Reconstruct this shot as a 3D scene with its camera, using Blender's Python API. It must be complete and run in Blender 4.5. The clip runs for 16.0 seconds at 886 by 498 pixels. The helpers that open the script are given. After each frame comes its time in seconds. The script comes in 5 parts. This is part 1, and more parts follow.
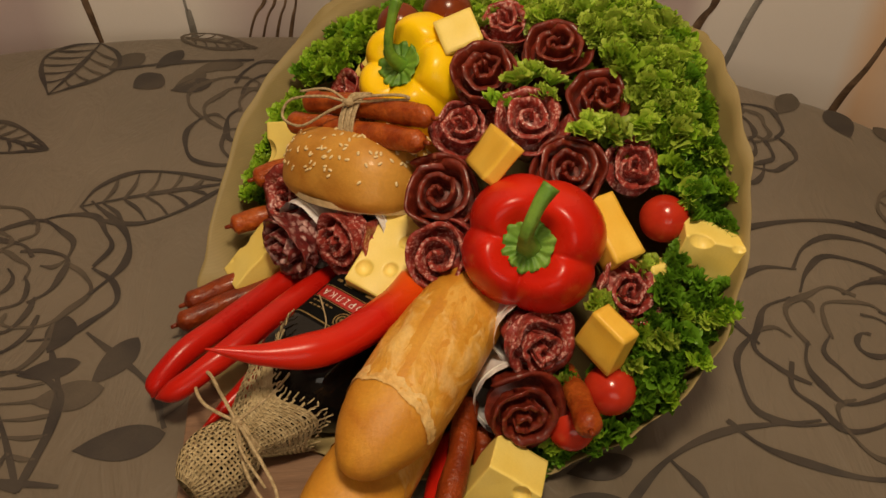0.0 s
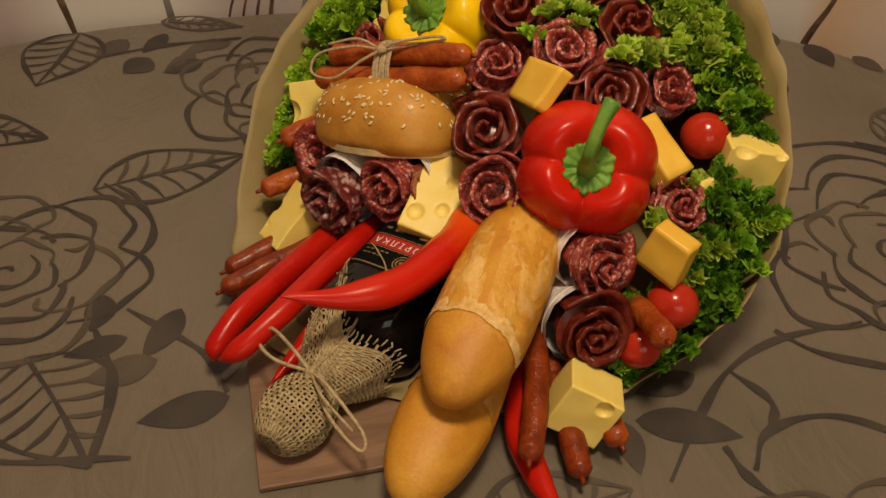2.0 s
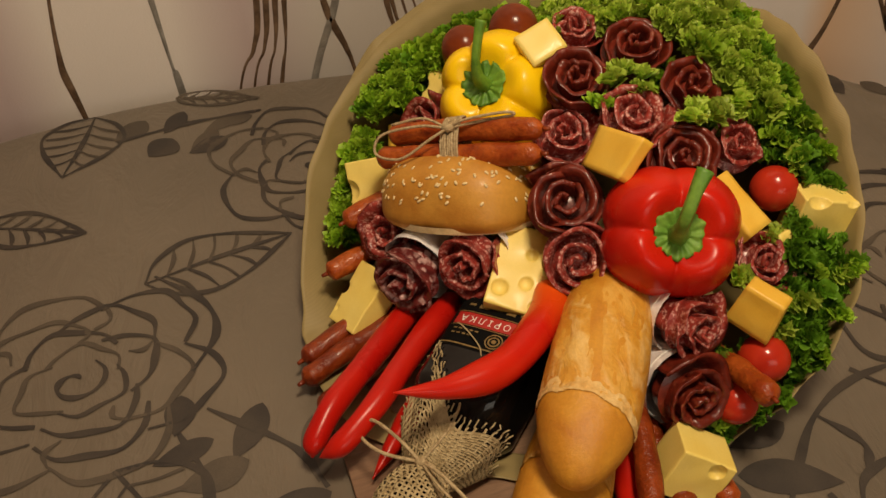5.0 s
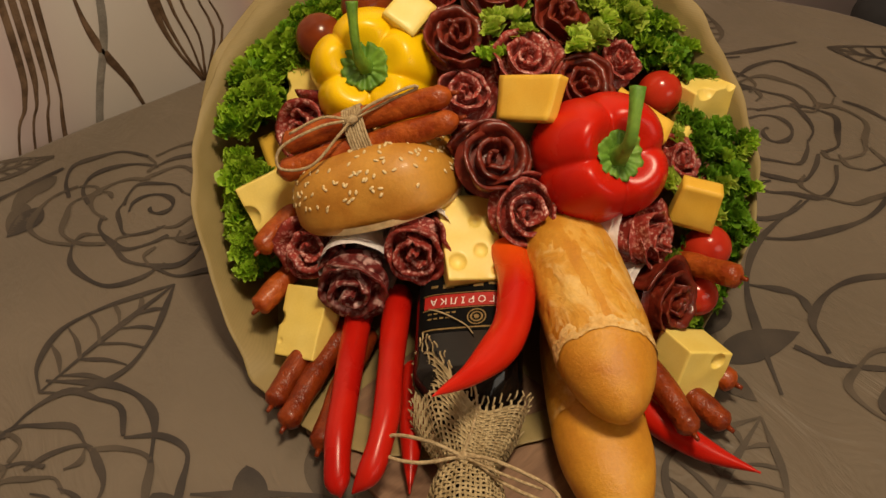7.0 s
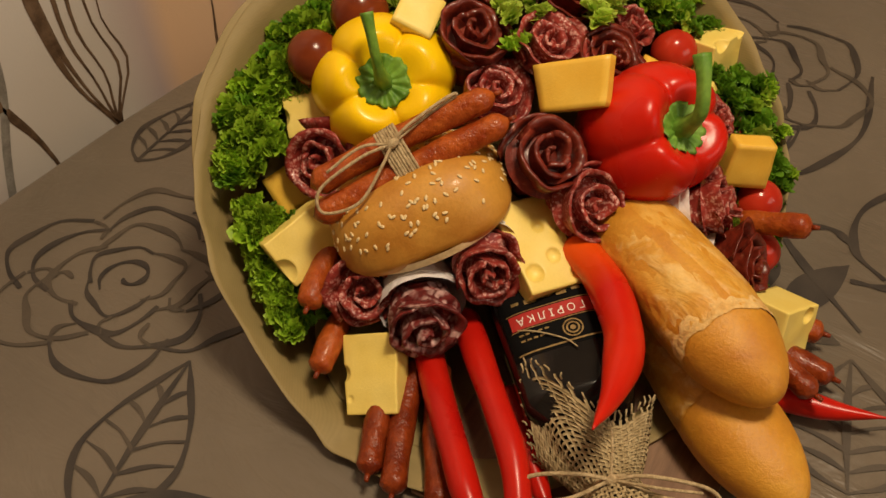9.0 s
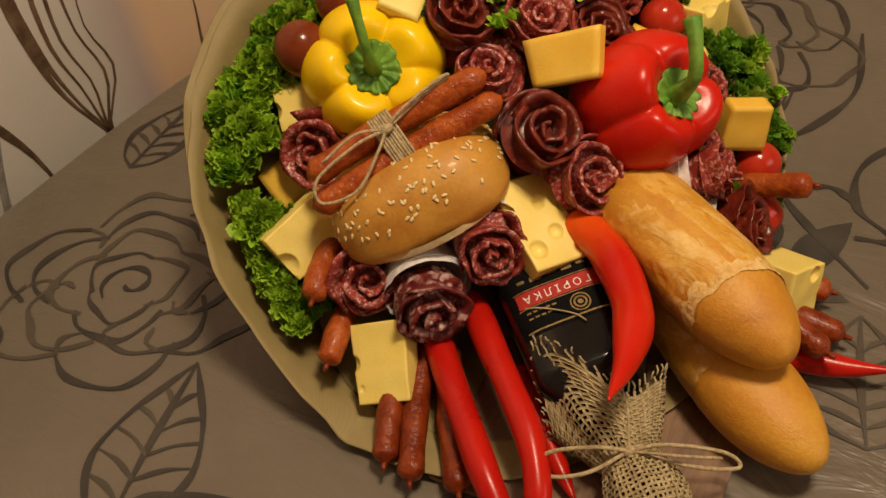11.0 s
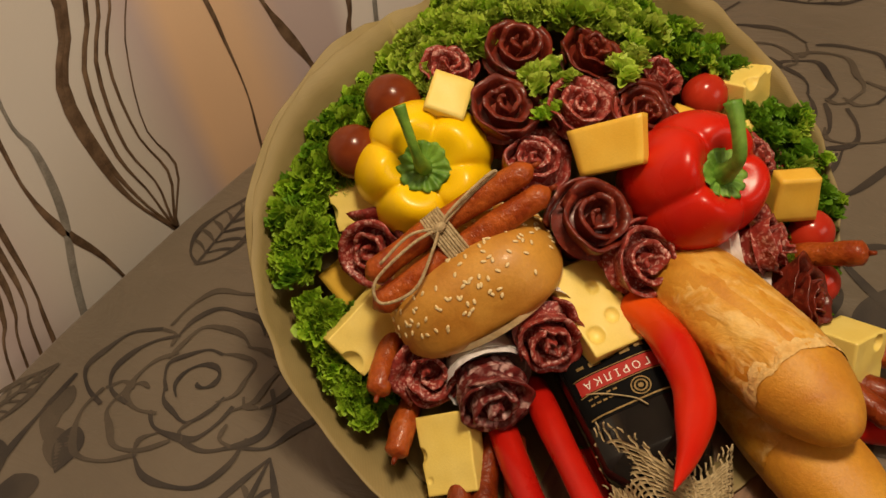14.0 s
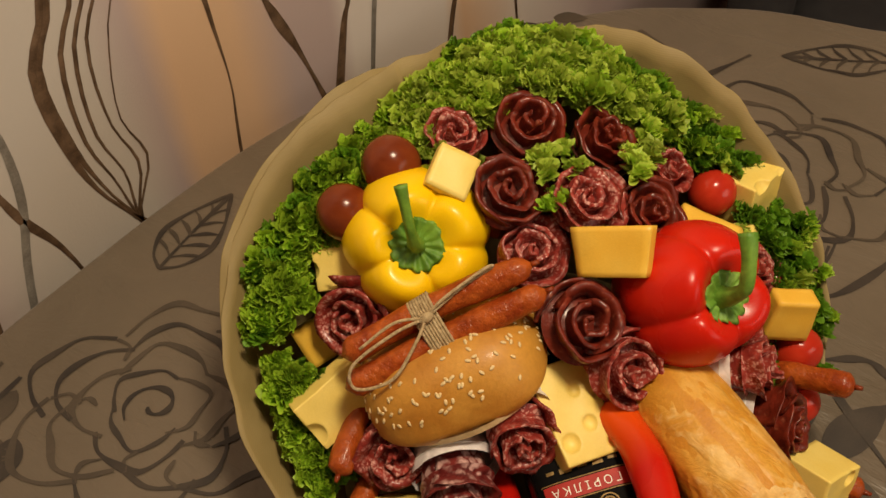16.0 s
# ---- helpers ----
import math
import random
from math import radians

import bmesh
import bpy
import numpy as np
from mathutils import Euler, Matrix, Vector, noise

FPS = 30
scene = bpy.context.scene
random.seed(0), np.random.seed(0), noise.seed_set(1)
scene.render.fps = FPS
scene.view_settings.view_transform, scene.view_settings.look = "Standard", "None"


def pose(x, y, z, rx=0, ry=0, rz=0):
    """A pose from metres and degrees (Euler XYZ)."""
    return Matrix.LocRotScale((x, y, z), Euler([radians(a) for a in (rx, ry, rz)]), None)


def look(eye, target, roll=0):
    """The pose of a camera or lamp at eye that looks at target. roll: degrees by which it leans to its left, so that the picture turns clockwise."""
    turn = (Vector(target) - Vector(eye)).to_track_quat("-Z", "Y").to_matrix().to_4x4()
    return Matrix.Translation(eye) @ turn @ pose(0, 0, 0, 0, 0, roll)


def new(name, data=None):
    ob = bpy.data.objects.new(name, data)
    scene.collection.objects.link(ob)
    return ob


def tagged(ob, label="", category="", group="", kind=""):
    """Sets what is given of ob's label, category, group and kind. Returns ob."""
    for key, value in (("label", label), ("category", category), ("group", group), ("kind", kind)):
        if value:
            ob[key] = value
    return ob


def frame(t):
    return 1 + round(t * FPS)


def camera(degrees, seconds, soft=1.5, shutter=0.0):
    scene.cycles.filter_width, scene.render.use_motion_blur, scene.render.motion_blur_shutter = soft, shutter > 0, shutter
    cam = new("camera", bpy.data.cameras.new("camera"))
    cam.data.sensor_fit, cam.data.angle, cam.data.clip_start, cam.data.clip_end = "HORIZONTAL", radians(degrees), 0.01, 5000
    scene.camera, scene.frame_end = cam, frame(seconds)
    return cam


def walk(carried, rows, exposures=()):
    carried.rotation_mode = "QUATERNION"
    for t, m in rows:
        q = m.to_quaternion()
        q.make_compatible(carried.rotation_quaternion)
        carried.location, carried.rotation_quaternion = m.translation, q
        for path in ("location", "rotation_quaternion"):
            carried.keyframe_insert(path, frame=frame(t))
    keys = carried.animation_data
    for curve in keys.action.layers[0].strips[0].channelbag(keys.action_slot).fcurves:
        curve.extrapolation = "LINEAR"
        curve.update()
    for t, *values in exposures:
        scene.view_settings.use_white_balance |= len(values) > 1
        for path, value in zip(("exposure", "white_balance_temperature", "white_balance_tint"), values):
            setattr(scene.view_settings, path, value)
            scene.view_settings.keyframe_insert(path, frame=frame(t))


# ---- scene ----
# Lens and the carried path: a slow arc round a table, then up over it.
cam = camera(50.4, 16.0, soft=1.5)
METRES, EYE, TILT, LEAN, TURN = 0.9, 0.5555, -42.405, -2.014, 0.042
ROWS = [
    (0.0, 0.0, 0.0, 0.0, 0.0, 0.0, 0.0),
    (0.5, -0.0213, -0.0152, -0.0055, -1.28, 0.84, 0.55),
    (1.0, -0.0461, -0.0271, -0.0246, -1.99, 1.12, 2.07),
    (1.5, -0.0742, -0.0197, -0.0407, -2.78, 0.35, 4.25),
    (2.0, -0.1013, 0.0001, -0.0489, -4.46, 0.17, 5.24),
    (2.5, -0.1186, 0.0074, -0.0515, -5.41, 0.54, 4.8),
    (3.0, -0.1303, 0.0121, -0.0507, -5.71, 0.97, 5.29),
    (3.5, -0.1484, 0.0166, -0.0466, -4.93, 0.85, 5.0),
    (4.0, -0.1637, 0.0212, -0.0238, -5.47, 1.01, 6.89),
    (6.5, -0.3096, 0.0163, 0.0498, -18.79, -1.13, 20.67),
    (7.0, -0.3643, 0.0884, 0.0748, -27.43, -6.76, 27.41),
    (7.5, -0.4251, 0.1425, 0.1306, -34.78, -11.9, 33.14),
    (8.0, -0.4638, 0.16, 0.1799, -38.36, -14.33, 36.29),
    (8.5, -0.4547, 0.1913, 0.1927, -40.97, -15.65, 36.48),
    (9.0, -0.4391, 0.2256, 0.1979, -43.0, -17.38, 36.89),
    (9.5, -0.4256, 0.2467, 0.2048, -43.12, -18.04, 36.48),
    (10.0, -0.4276, 0.2501, 0.2025, -44.07, -18.77, 37.58),
    (12.5, -0.4629, 0.1916, 0.1847, -42.18, -15.67, 43.36),
    (13.0, -0.4542, 0.1964, 0.1989, -41.34, -14.59, 43.86),
    (13.5, -0.4418, 0.2039, 0.211, -40.78, -13.74, 44.74),
    (14.0, -0.4277, 0.2091, 0.2185, -41.19, -13.66, 44.81),
    (14.5, -0.4126, 0.2116, 0.2269, -41.6, -13.73, 44.96),
    (15.0, -0.391, 0.2144, 0.2524, -43.63, -16.04, 43.41),
    (15.5, -0.3676, 0.2122, 0.2934, -42.48, -15.78, 39.32),
    (16.0, -0.3532, 0.2272, 0.3108, -42.32, -18.83, 36.89),
]
walk(cam, [(t, pose(0, 0, EYE, TILT, LEAN, TURN) @ pose(METRES * x, METRES * y, METRES * z, 90 + pitch, roll, yaw)) for t, x, y, z, yaw, pitch, roll in ROWS],
     exposures=((0.0, -0.14), (4.2, -0.14), (6.5, 0.03), (9.0, 0.03), (14.0, 0.03), (16.0, 0.05)))

# ---------------------------------------------------------------- light
world = bpy.data.worlds.new("room_air")
world.use_nodes = True
world.node_tree.nodes["Background"].inputs[0].default_value = (1.0, 0.85, 0.7, 1)
world.node_tree.nodes["Background"].inputs[1].default_value = 0.05
scene.world = world


def area_lamp(name, eye, target, sx, sy, watts, colour):
    d = bpy.data.lights.new(name, "AREA")
    d.shape, d.size, d.size_y, d.energy, d.color = "RECTANGLE", sx, sy, watts, colour
    ob = new(name, d)
    ob.matrix_basis = look(eye, target)
    return ob


area_lamp("ceiling_lamp_light", (0.02, 0.12, 1.66), (0.0, 0.5, 0), 0.28, 0.28, 21.5, (1.0, 0.80, 0.55))
# Unseen soft fill, added to brighten the food's front; no window stands there.
area_lamp("front_fill_light", (0.15, -1.50, 0.85), (0.0, 0.5, 0.1), 1.3, 1.0, 9.0, (1.0, 0.88, 0.72))

# ---------------------------------------------------------------- materials


def node_mat(name):
    m = bpy.data.materials.new(name)
    m.use_nodes = True
    nt = m.node_tree
    return m, nt, nt.nodes["Principled BSDF"]


def add(nt, kind, **values):
    n = nt.nodes.new(kind)
    for k, v in values.items():
        n.inputs[k.replace("_", " ")].default_value = v
    return n


def ramp(nt, source, stops):
    r = nt.nodes.new("ShaderNodeValToRGB")
    while len(r.color_ramp.elements) < len(stops):
        r.color_ramp.elements.new(0.5)
    for e, (p, c) in zip(r.color_ramp.elements, stops):
        e.position, e.color = p, (*c, 1) if len(c) == 3 else c
    nt.links.new(source, r.inputs[0])
    return r.outputs[0]


def mix(nt, fac, a, b):
    n = nt.nodes.new("ShaderNodeMix")
    n.data_type = "RGBA"
    for s, v in ((n.inputs[0], fac), (n.inputs[6], a), (n.inputs[7], b)):
        if isinstance(v, (tuple, float, int)):
            s.default_value = (*v, 1) if isinstance(v, tuple) else v
        else:
            nt.links.new(v, s)
    return n.outputs[2]


def grain(nt, scale, detail=5.0, rough=0.6, distort=0.0, stretch=(1, 1, 1)):
    co = nt.nodes.new("ShaderNodeTexCoord")
    mp = nt.nodes.new("ShaderNodeMapping")
    mp.inputs["Scale"].default_value = stretch
    nt.links.new(co.outputs["Object"], mp.inputs["Vector"])
    n = add(nt, "ShaderNodeTexNoise", Scale=scale, Detail=detail, Roughness=rough, Distortion=distort)
    nt.links.new(mp.outputs[0], n.inputs["Vector"])
    return n.outputs["Fac"]


def relief(nt, bsdf, height, depth):
    b = add(nt, "ShaderNodeBump", Strength=1.0, Distance=depth)
    nt.links.new(height, b.inputs["Height"])
    nt.links.new(b.outputs[0], bsdf.inputs["Normal"])


def plain(name, c1, c2, scale=60, rough=0.5, depth=0.0003, fine=400, coat=0.0, metal=0.0, sss=0.0, rough2=None, stretch=(1, 1, 1), lo=0.35, hi=0.65, speck=0.15):
    """Two tones at one scale, grain and relief at a finer one."""
    m, nt, b = node_mat(name)
    big = grain(nt, scale, 4, 0.55, 0.3, stretch)
    small = grain(nt, fine, 3, 0.6, 0.0, stretch)
    col = ramp(nt, big, [(lo, c1), (hi, c2)])
    shade = ramp(nt, small, [(0.3, (1 - speck,) * 3), (0.7, (1 + speck * 0.7,) * 3)])
    mul = nt.nodes.new("ShaderNodeMix")
    mul.data_type, mul.blend_type = "RGBA", "MULTIPLY"
    mul.inputs[0].default_value = 1.0
    nt.links.new(col, mul.inputs[6]), nt.links.new(shade, mul.inputs[7])
    nt.links.new(mul.outputs[2], b.inputs["Base Color"])
    rr = ramp(nt, big, [(0.3, (rough,) * 3), (0.7, (rough2 if rough2 is not None else rough * 1.2,) * 3)])
    nt.links.new(rr, b.inputs["Roughness"])
    b.inputs["Coat Weight"].default_value, b.inputs["Coat Roughness"].default_value = coat, 0.12
    b.inputs["Metallic"].default_value = metal
    if sss:
        b.inputs["Subsurface Weight"].default_value, b.inputs["Subsurface Scale"].default_value = sss, 0.004
    relief(nt, b, small, depth)
    return m


def meat(name, dark, light, fat, fat_scale, amount, coat):
    """Cured meat: streaky red with pieces of fat."""
    m, nt, b = node_mat(name)
    n1 = grain(nt, 90, 5, 0.65, 0.8)
    red = ramp(nt, n1, [(0.32, dark), (0.68, light)])
    co = nt.nodes.new("ShaderNodeTexCoord")
    wob = add(nt, "ShaderNodeTexNoise", Scale=160.0, Detail=3.0)
    nt.links.new(co.outputs["Object"], wob.inputs["Vector"])
    shift = nt.nodes.new("ShaderNodeVectorMath")
    shift.operation = "MULTIPLY_ADD"
    shift.inputs[1].default_value = (0.010,) * 3
    nt.links.new(wob.outputs["Color"], shift.inputs[0]), nt.links.new(co.outputs["Object"], shift.inputs[2])
    vor = add(nt, "ShaderNodeTexVoronoi", Scale=fat_scale, Randomness=1.0)
    nt.links.new(shift.outputs[0], vor.inputs["Vector"])
    spots = ramp(nt, vor.outputs["Distance"], [(amount - 0.16, (1, 1, 1)), (amount + 0.10, (0, 0, 0))])
    patch = ramp(nt, grain(nt, 70, 3), [(0.36, (0, 0, 0)), (0.56, (1, 1, 1))])
    both = nt.nodes.new("ShaderNodeMath")
    both.operation = "MULTIPLY"
    nt.links.new(spots, both.inputs[0]), nt.links.new(patch, both.inputs[1])
    nt.links.new(mix(nt, both.outputs[0], red, fat), b.inputs["Base Color"])
    b.inputs["Roughness"].default_value = 0.38
    b.inputs["Coat Weight"].default_value, b.inputs["Coat Roughness"].default_value = coat, 0.18
    relief(nt, b, grain(nt, 330, 4), 0.0006)
    return m


M_SALAMI = meat("salami", (0.155, 0.014, 0.011), (0.40, 0.056, 0.040), (0.64, 0.33, 0.28), 330, 0.42, 0.30)
M_CURED = meat("cured_beef", (0.075, 0.008, 0.004), (0.215, 0.026, 0.012), (0.36, 0.11, 0.06), 150, 0.20, 0.30)
M_HAM = meat("marbled_ham", (0.085, 0.010, 0.010), (0.24, 0.034, 0.028), (0.66, 0.42, 0.38), 150, 0.48, 0.30)
M_WRAP = plain("cling_film", (0.76, 0.70, 0.70), (0.88, 0.84, 0.83), 80, 0.35, 0.0012, 150, coat=0.3)
M_RED = plain("red_pepper_skin", (0.52, 0.010, 0.004), (0.62, 0.019, 0.005), 22, 0.25, 0.00006, 900, coat=0.06, speck=0.03)
M_YELLOW = plain("yellow_pepper_skin", (0.93, 0.57, 0.003), (0.95, 0.62, 0.005), 22, 0.28, 0.00006, 900, coat=0.12, speck=0.03)
M_STEM = plain("pepper_stem", (0.10, 0.24, 0.02), (0.22, 0.40, 0.05), 70, 0.5, 0.0004, 300)
M_STEMD = plain("dark_pepper_stem", (0.07, 0.19, 0.012), (0.19, 0.36, 0.03), 70, 0.5, 0.0004, 300)
M_CHILI = plain("chili_skin", (0.44, 0.007, 0.004), (0.54, 0.014, 0.005), 18, 0.26, 0.00006, 900, coat=0.06, speck=0.03)
M_CHILIO = plain("orange_chili_skin", (0.50, 0.009, 0.004), (0.60, 0.020, 0.005), 12, 0.26, 0.00006, 900, coat=0.06, speck=0.03)


def shoulder_tint(mat, place, near, far, colour):
    """Ripens from colour at place to the material's own further off."""
    nt, b = mat.node_tree, mat.node_tree.nodes["Principled BSDF"]
    co = nt.nodes.new("ShaderNodeTexCoord")
    d = nt.nodes.new("ShaderNodeVectorMath")
    d.operation, d.inputs[1].default_value = "DISTANCE", place
    nt.links.new(co.outputs["Object"], d.inputs[0])
    k = nt.nodes.new("ShaderNodeMapRange")
    k.inputs["From Min"].default_value, k.inputs["From Max"].default_value = near, far
    nt.links.new(d.outputs["Value"], k.inputs["Value"])
    own = b.inputs["Base Color"].links[0].from_socket
    nt.links.new(mix(nt, k.outputs[0], colour, own), b.inputs["Base Color"])


shoulder_tint(M_CHILIO, (0.002, 0.484, 0.090), 0.010, 0.060, (0.80, 0.105, 0.006))
M_TOM = plain("tomato_skin", (0.42, 0.022, 0.010), (0.55, 0.040, 0.014), 30, 0.18, 0.00003, 900, coat=0.2, speck=0.03)
M_TOMD = plain("dark_tomato_skin", (0.14, 0.024, 0.007), (0.22, 0.044, 0.010), 40, 0.2, 0.00003, 900, coat=0.1, speck=0.03)
M_CHEESE = plain("cheese", (0.85, 0.64, 0.14), (0.89, 0.70, 0.19), 30, 0.42, 0.00012, 700, coat=0.08, speck=0.03)
M_CHEESEO = plain("orange_cheese", (0.82, 0.47, 0.045), (0.87, 0.55, 0.075), 30, 0.42, 0.00012, 700, coat=0.08, speck=0.03)
M_SAUS = plain("smoked_sausage_skin", (0.25, 0.036, 0.006), (0.45, 0.100, 0.015), 70, 0.30, 0.0016, 200, coat=0.12)
M_SAUSD = plain("dark_sausage_skin", (0.15, 0.019, 0.004), (0.27, 0.046, 0.008), 70, 0.30, 0.0016, 200, coat=0.12)
M_BUN = plain("bun_crust", (0.44, 0.178, 0.018), (0.60, 0.295, 0.042), 30, 0.46, 0.0003, 350, coat=0.08, speck=0.07)
M_CRUMB = plain("pale_bun_base", (0.72, 0.52, 0.24), (0.84, 0.68, 0.38), 60, 0.75, 0.0006, 300)
M_SEED = plain("sesame", (0.68, 0.50, 0.22), (0.82, 0.66, 0.38), 200, 0.5, 0.0001, 800)
M_SEAM = plain("bread_split", (0.66, 0.37, 0.10), (0.78, 0.53, 0.21), 90, 0.7, 0.0012, 300)
M_TWINE = plain("jute_twine", (0.34, 0.24, 0.12), (0.56, 0.43, 0.25), 400, 0.85, 0.0006, 900)
M_JUTE = plain("burlap", (0.36, 0.265, 0.13), (0.55, 0.43, 0.24), 160, 0.9, 0.0005, 1200)
M_GLASS = plain("black_bottle_glass", (0.006, 0.005, 0.005), (0.010, 0.008, 0.007), 20, 0.08, 0.00002, 200, coat=0.15, speck=0.05)
M_LABEL = plain("black_label", (0.003, 0.003, 0.003), (0.005, 0.0045, 0.0045), 90, 0.62, 0.00003, 900, speck=0.05)
M_GOLD = plain("gold_print", (0.20, 0.125, 0.04), (0.34, 0.23, 0.085), 300, 0.4, 0.00003, 900, metal=0.4)
M_STRIP = plain("red_label_strip", (0.36, 0.012, 0.008), (0.44, 0.018, 0.012), 90, 0.35, 0.00003, 900)
M_INK = plain("white_print", (0.78, 0.76, 0.72), (0.86, 0.84, 0.80), 90, 0.45, 0.00003, 900)
M_BOARD = plain("wood_grain_board", (0.16, 0.085, 0.048), (0.27, 0.155, 0.090), 22, 0.45, 0.0003, 260, stretch=(0.25, 2.2, 1.0))
M_SKIN = plain("sheet_timber", (0.24, 0.13, 0.06), (0.38, 0.22, 0.11), 20, 0.5, 0.0003, 200)


def lettuce_mat(name, deep, mid, tip):
    m, nt, b = node_mat(name)
    info = nt.nodes.new("ShaderNodeObjectInfo")
    n = grain(nt, 90, 4, 0.6, 0.5)
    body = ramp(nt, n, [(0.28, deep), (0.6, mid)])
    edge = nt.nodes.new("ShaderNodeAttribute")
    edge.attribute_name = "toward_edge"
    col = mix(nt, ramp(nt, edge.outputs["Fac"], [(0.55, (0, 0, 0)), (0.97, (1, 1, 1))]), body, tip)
    hsv = add(nt, "ShaderNodeHueSaturation")
    val = nt.nodes.new("ShaderNodeMapRange")
    val.inputs["To Min"].default_value, val.inputs["To Max"].default_value = 0.75, 1.25
    geo = nt.nodes.new("ShaderNodeNewGeometry")
    both = nt.nodes.new("ShaderNodeMath")
    both.operation = "ADD"
    part_of = nt.nodes.new("ShaderNodeMath")
    part_of.operation = "FRACT"
    nt.links.new(info.outputs["Random"], both.inputs[0]), nt.links.new(geo.outputs["Random Per Island"], both.inputs[1])
    nt.links.new(both.outputs[0], part_of.inputs[0])
    nt.links.new(part_of.outputs[0], val.inputs["Value"])
    nt.links.new(val.outputs[0], hsv.inputs["Value"]), nt.links.new(col, hsv.inputs["Color"])
    nt.links.new(hsv.outputs[0], b.inputs["Base Color"])
    b.inputs["Roughness"].default_value = 0.42
    relief(nt, b, grain(nt, 500, 3), 0.0006)
    tr = nt.nodes.new("ShaderNodeBsdfTranslucent")
    nt.links.new(hsv.outputs[0], tr.inputs["Color"])
    ms = nt.nodes.new("ShaderNodeMixShader")
    ms.inputs[0].default_value = 0.3
    nt.links.new(b.outputs[0], ms.inputs[1]), nt.links.new(tr.outputs[0], ms.inputs[2])
    nt.links.new(ms.outputs[0], nt.nodes["Material Output"].inputs["Surface"])
    return m


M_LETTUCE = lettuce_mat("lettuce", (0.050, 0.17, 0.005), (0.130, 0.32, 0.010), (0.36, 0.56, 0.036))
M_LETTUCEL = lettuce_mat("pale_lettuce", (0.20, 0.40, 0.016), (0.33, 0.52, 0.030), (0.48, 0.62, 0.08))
# Deep green leaves; the low frills' shade is put into this colour too.
M_LETTUCED = lettuce_mat("deep_shaded_lettuce", (0.030, 0.095, 0.005), (0.070, 0.20, 0.008), (0.16, 0.34, 0.020))


def kraft_mat():
    m, nt, b = node_mat("kraft_paper")
    co = nt.nodes.new("ShaderNodeTexCoord")
    wave = add(nt, "ShaderNodeTexWave", Scale=190.0, Distortion=0.8, Detail=2.0)
    wave.bands_direction = "Z"
    nt.links.new(co.outputs["Object"], wave.inputs["Vector"])
    big = grain(nt, 14, 5, 0.6)
    col = ramp(nt, big, [(0.3, (0.25, 0.185, 0.070)), (0.7, (0.34, 0.255, 0.105))])
    rib = ramp(nt, wave.outputs["Fac"], [(0.2, (0.97, 0.97, 0.97)), (0.8, (1.02, 1.02, 1.02))])
    mul = nt.nodes.new("ShaderNodeMix")
    mul.data_type, mul.blend_type = "RGBA", "MULTIPLY"
    mul.inputs[0].default_value = 1.0
    nt.links.new(col, mul.inputs[6]), nt.links.new(rib, mul.inputs[7])
    nt.links.new(mul.outputs[2], b.inputs["Base Color"])
    b.inputs["Roughness"].default_value = 0.62
    relief(nt, b, wave.outputs["Fac"], 0.00005)
    return m


M_KRAFT = kraft_mat()
for dark in (M_RED, M_YELLOW, M_TOM, M_GLASS, M_LABEL, M_CHILI, M_CHILIO, M_SAUS, M_SAUSD, M_CURED, M_SALAMI, M_HAM, M_TOMD):
    dark.node_tree.nodes["Principled BSDF"].inputs["Specular IOR Level"].default_value = 0.25
M_LABEL.node_tree.nodes["Principled BSDF"].inputs["Specular IOR Level"].default_value = 0.08


def bread_mat(name, low, mid_tone, high, veins, depth):
    """Baked crust: broad browning, fine pores and pale cracks that run along the loaf."""
    m, nt, b = node_mat(name)
    big = grain(nt, 24, 4, 0.55, 0.6, (1.3, 0.8, 1.0))
    pores = grain(nt, 420, 4, 0.7)
    cracks = grain(nt, 46, 6, 0.62, 0.9, (1.5, 0.7, 1.0))
    col = ramp(nt, big, [(0.28, low), (0.5, mid_tone), (0.75, high)])
    lines = ramp(nt, cracks, [(0.52, (0, 0, 0)), (0.66, (veins,) * 3), (0.80, (veins * 1.3,) * 3)])
    col = mix(nt, lines, col, (0.86, 0.62, 0.26))
    shade = ramp(nt, pores, [(0.3, (0.90, 0.88, 0.86)), (0.65, (1.04, 1.04, 1.04))])
    mul = nt.nodes.new("ShaderNodeMix")
    mul.data_type, mul.blend_type = "RGBA", "MULTIPLY"
    mul.inputs[0].default_value = 1.0
    nt.links.new(col, mul.inputs[6]), nt.links.new(shade, mul.inputs[7])
    nt.links.new(mul.outputs[2], b.inputs["Base Color"])
    b.inputs["Roughness"].default_value = 0.46
    relief(nt, b, cracks if veins else pores, depth)
    return m


M_BREAD = bread_mat("baguette_crust", (0.47, 0.17, 0.013), (0.60, 0.265, 0.022), (0.68, 0.35, 0.040), 0.0, 0.0005)
M_TORN = bread_mat("torn_crust", (0.48, 0.18, 0.015), (0.64, 0.31, 0.034), (0.80, 0.50, 0.12), 0.5, 0.0022)


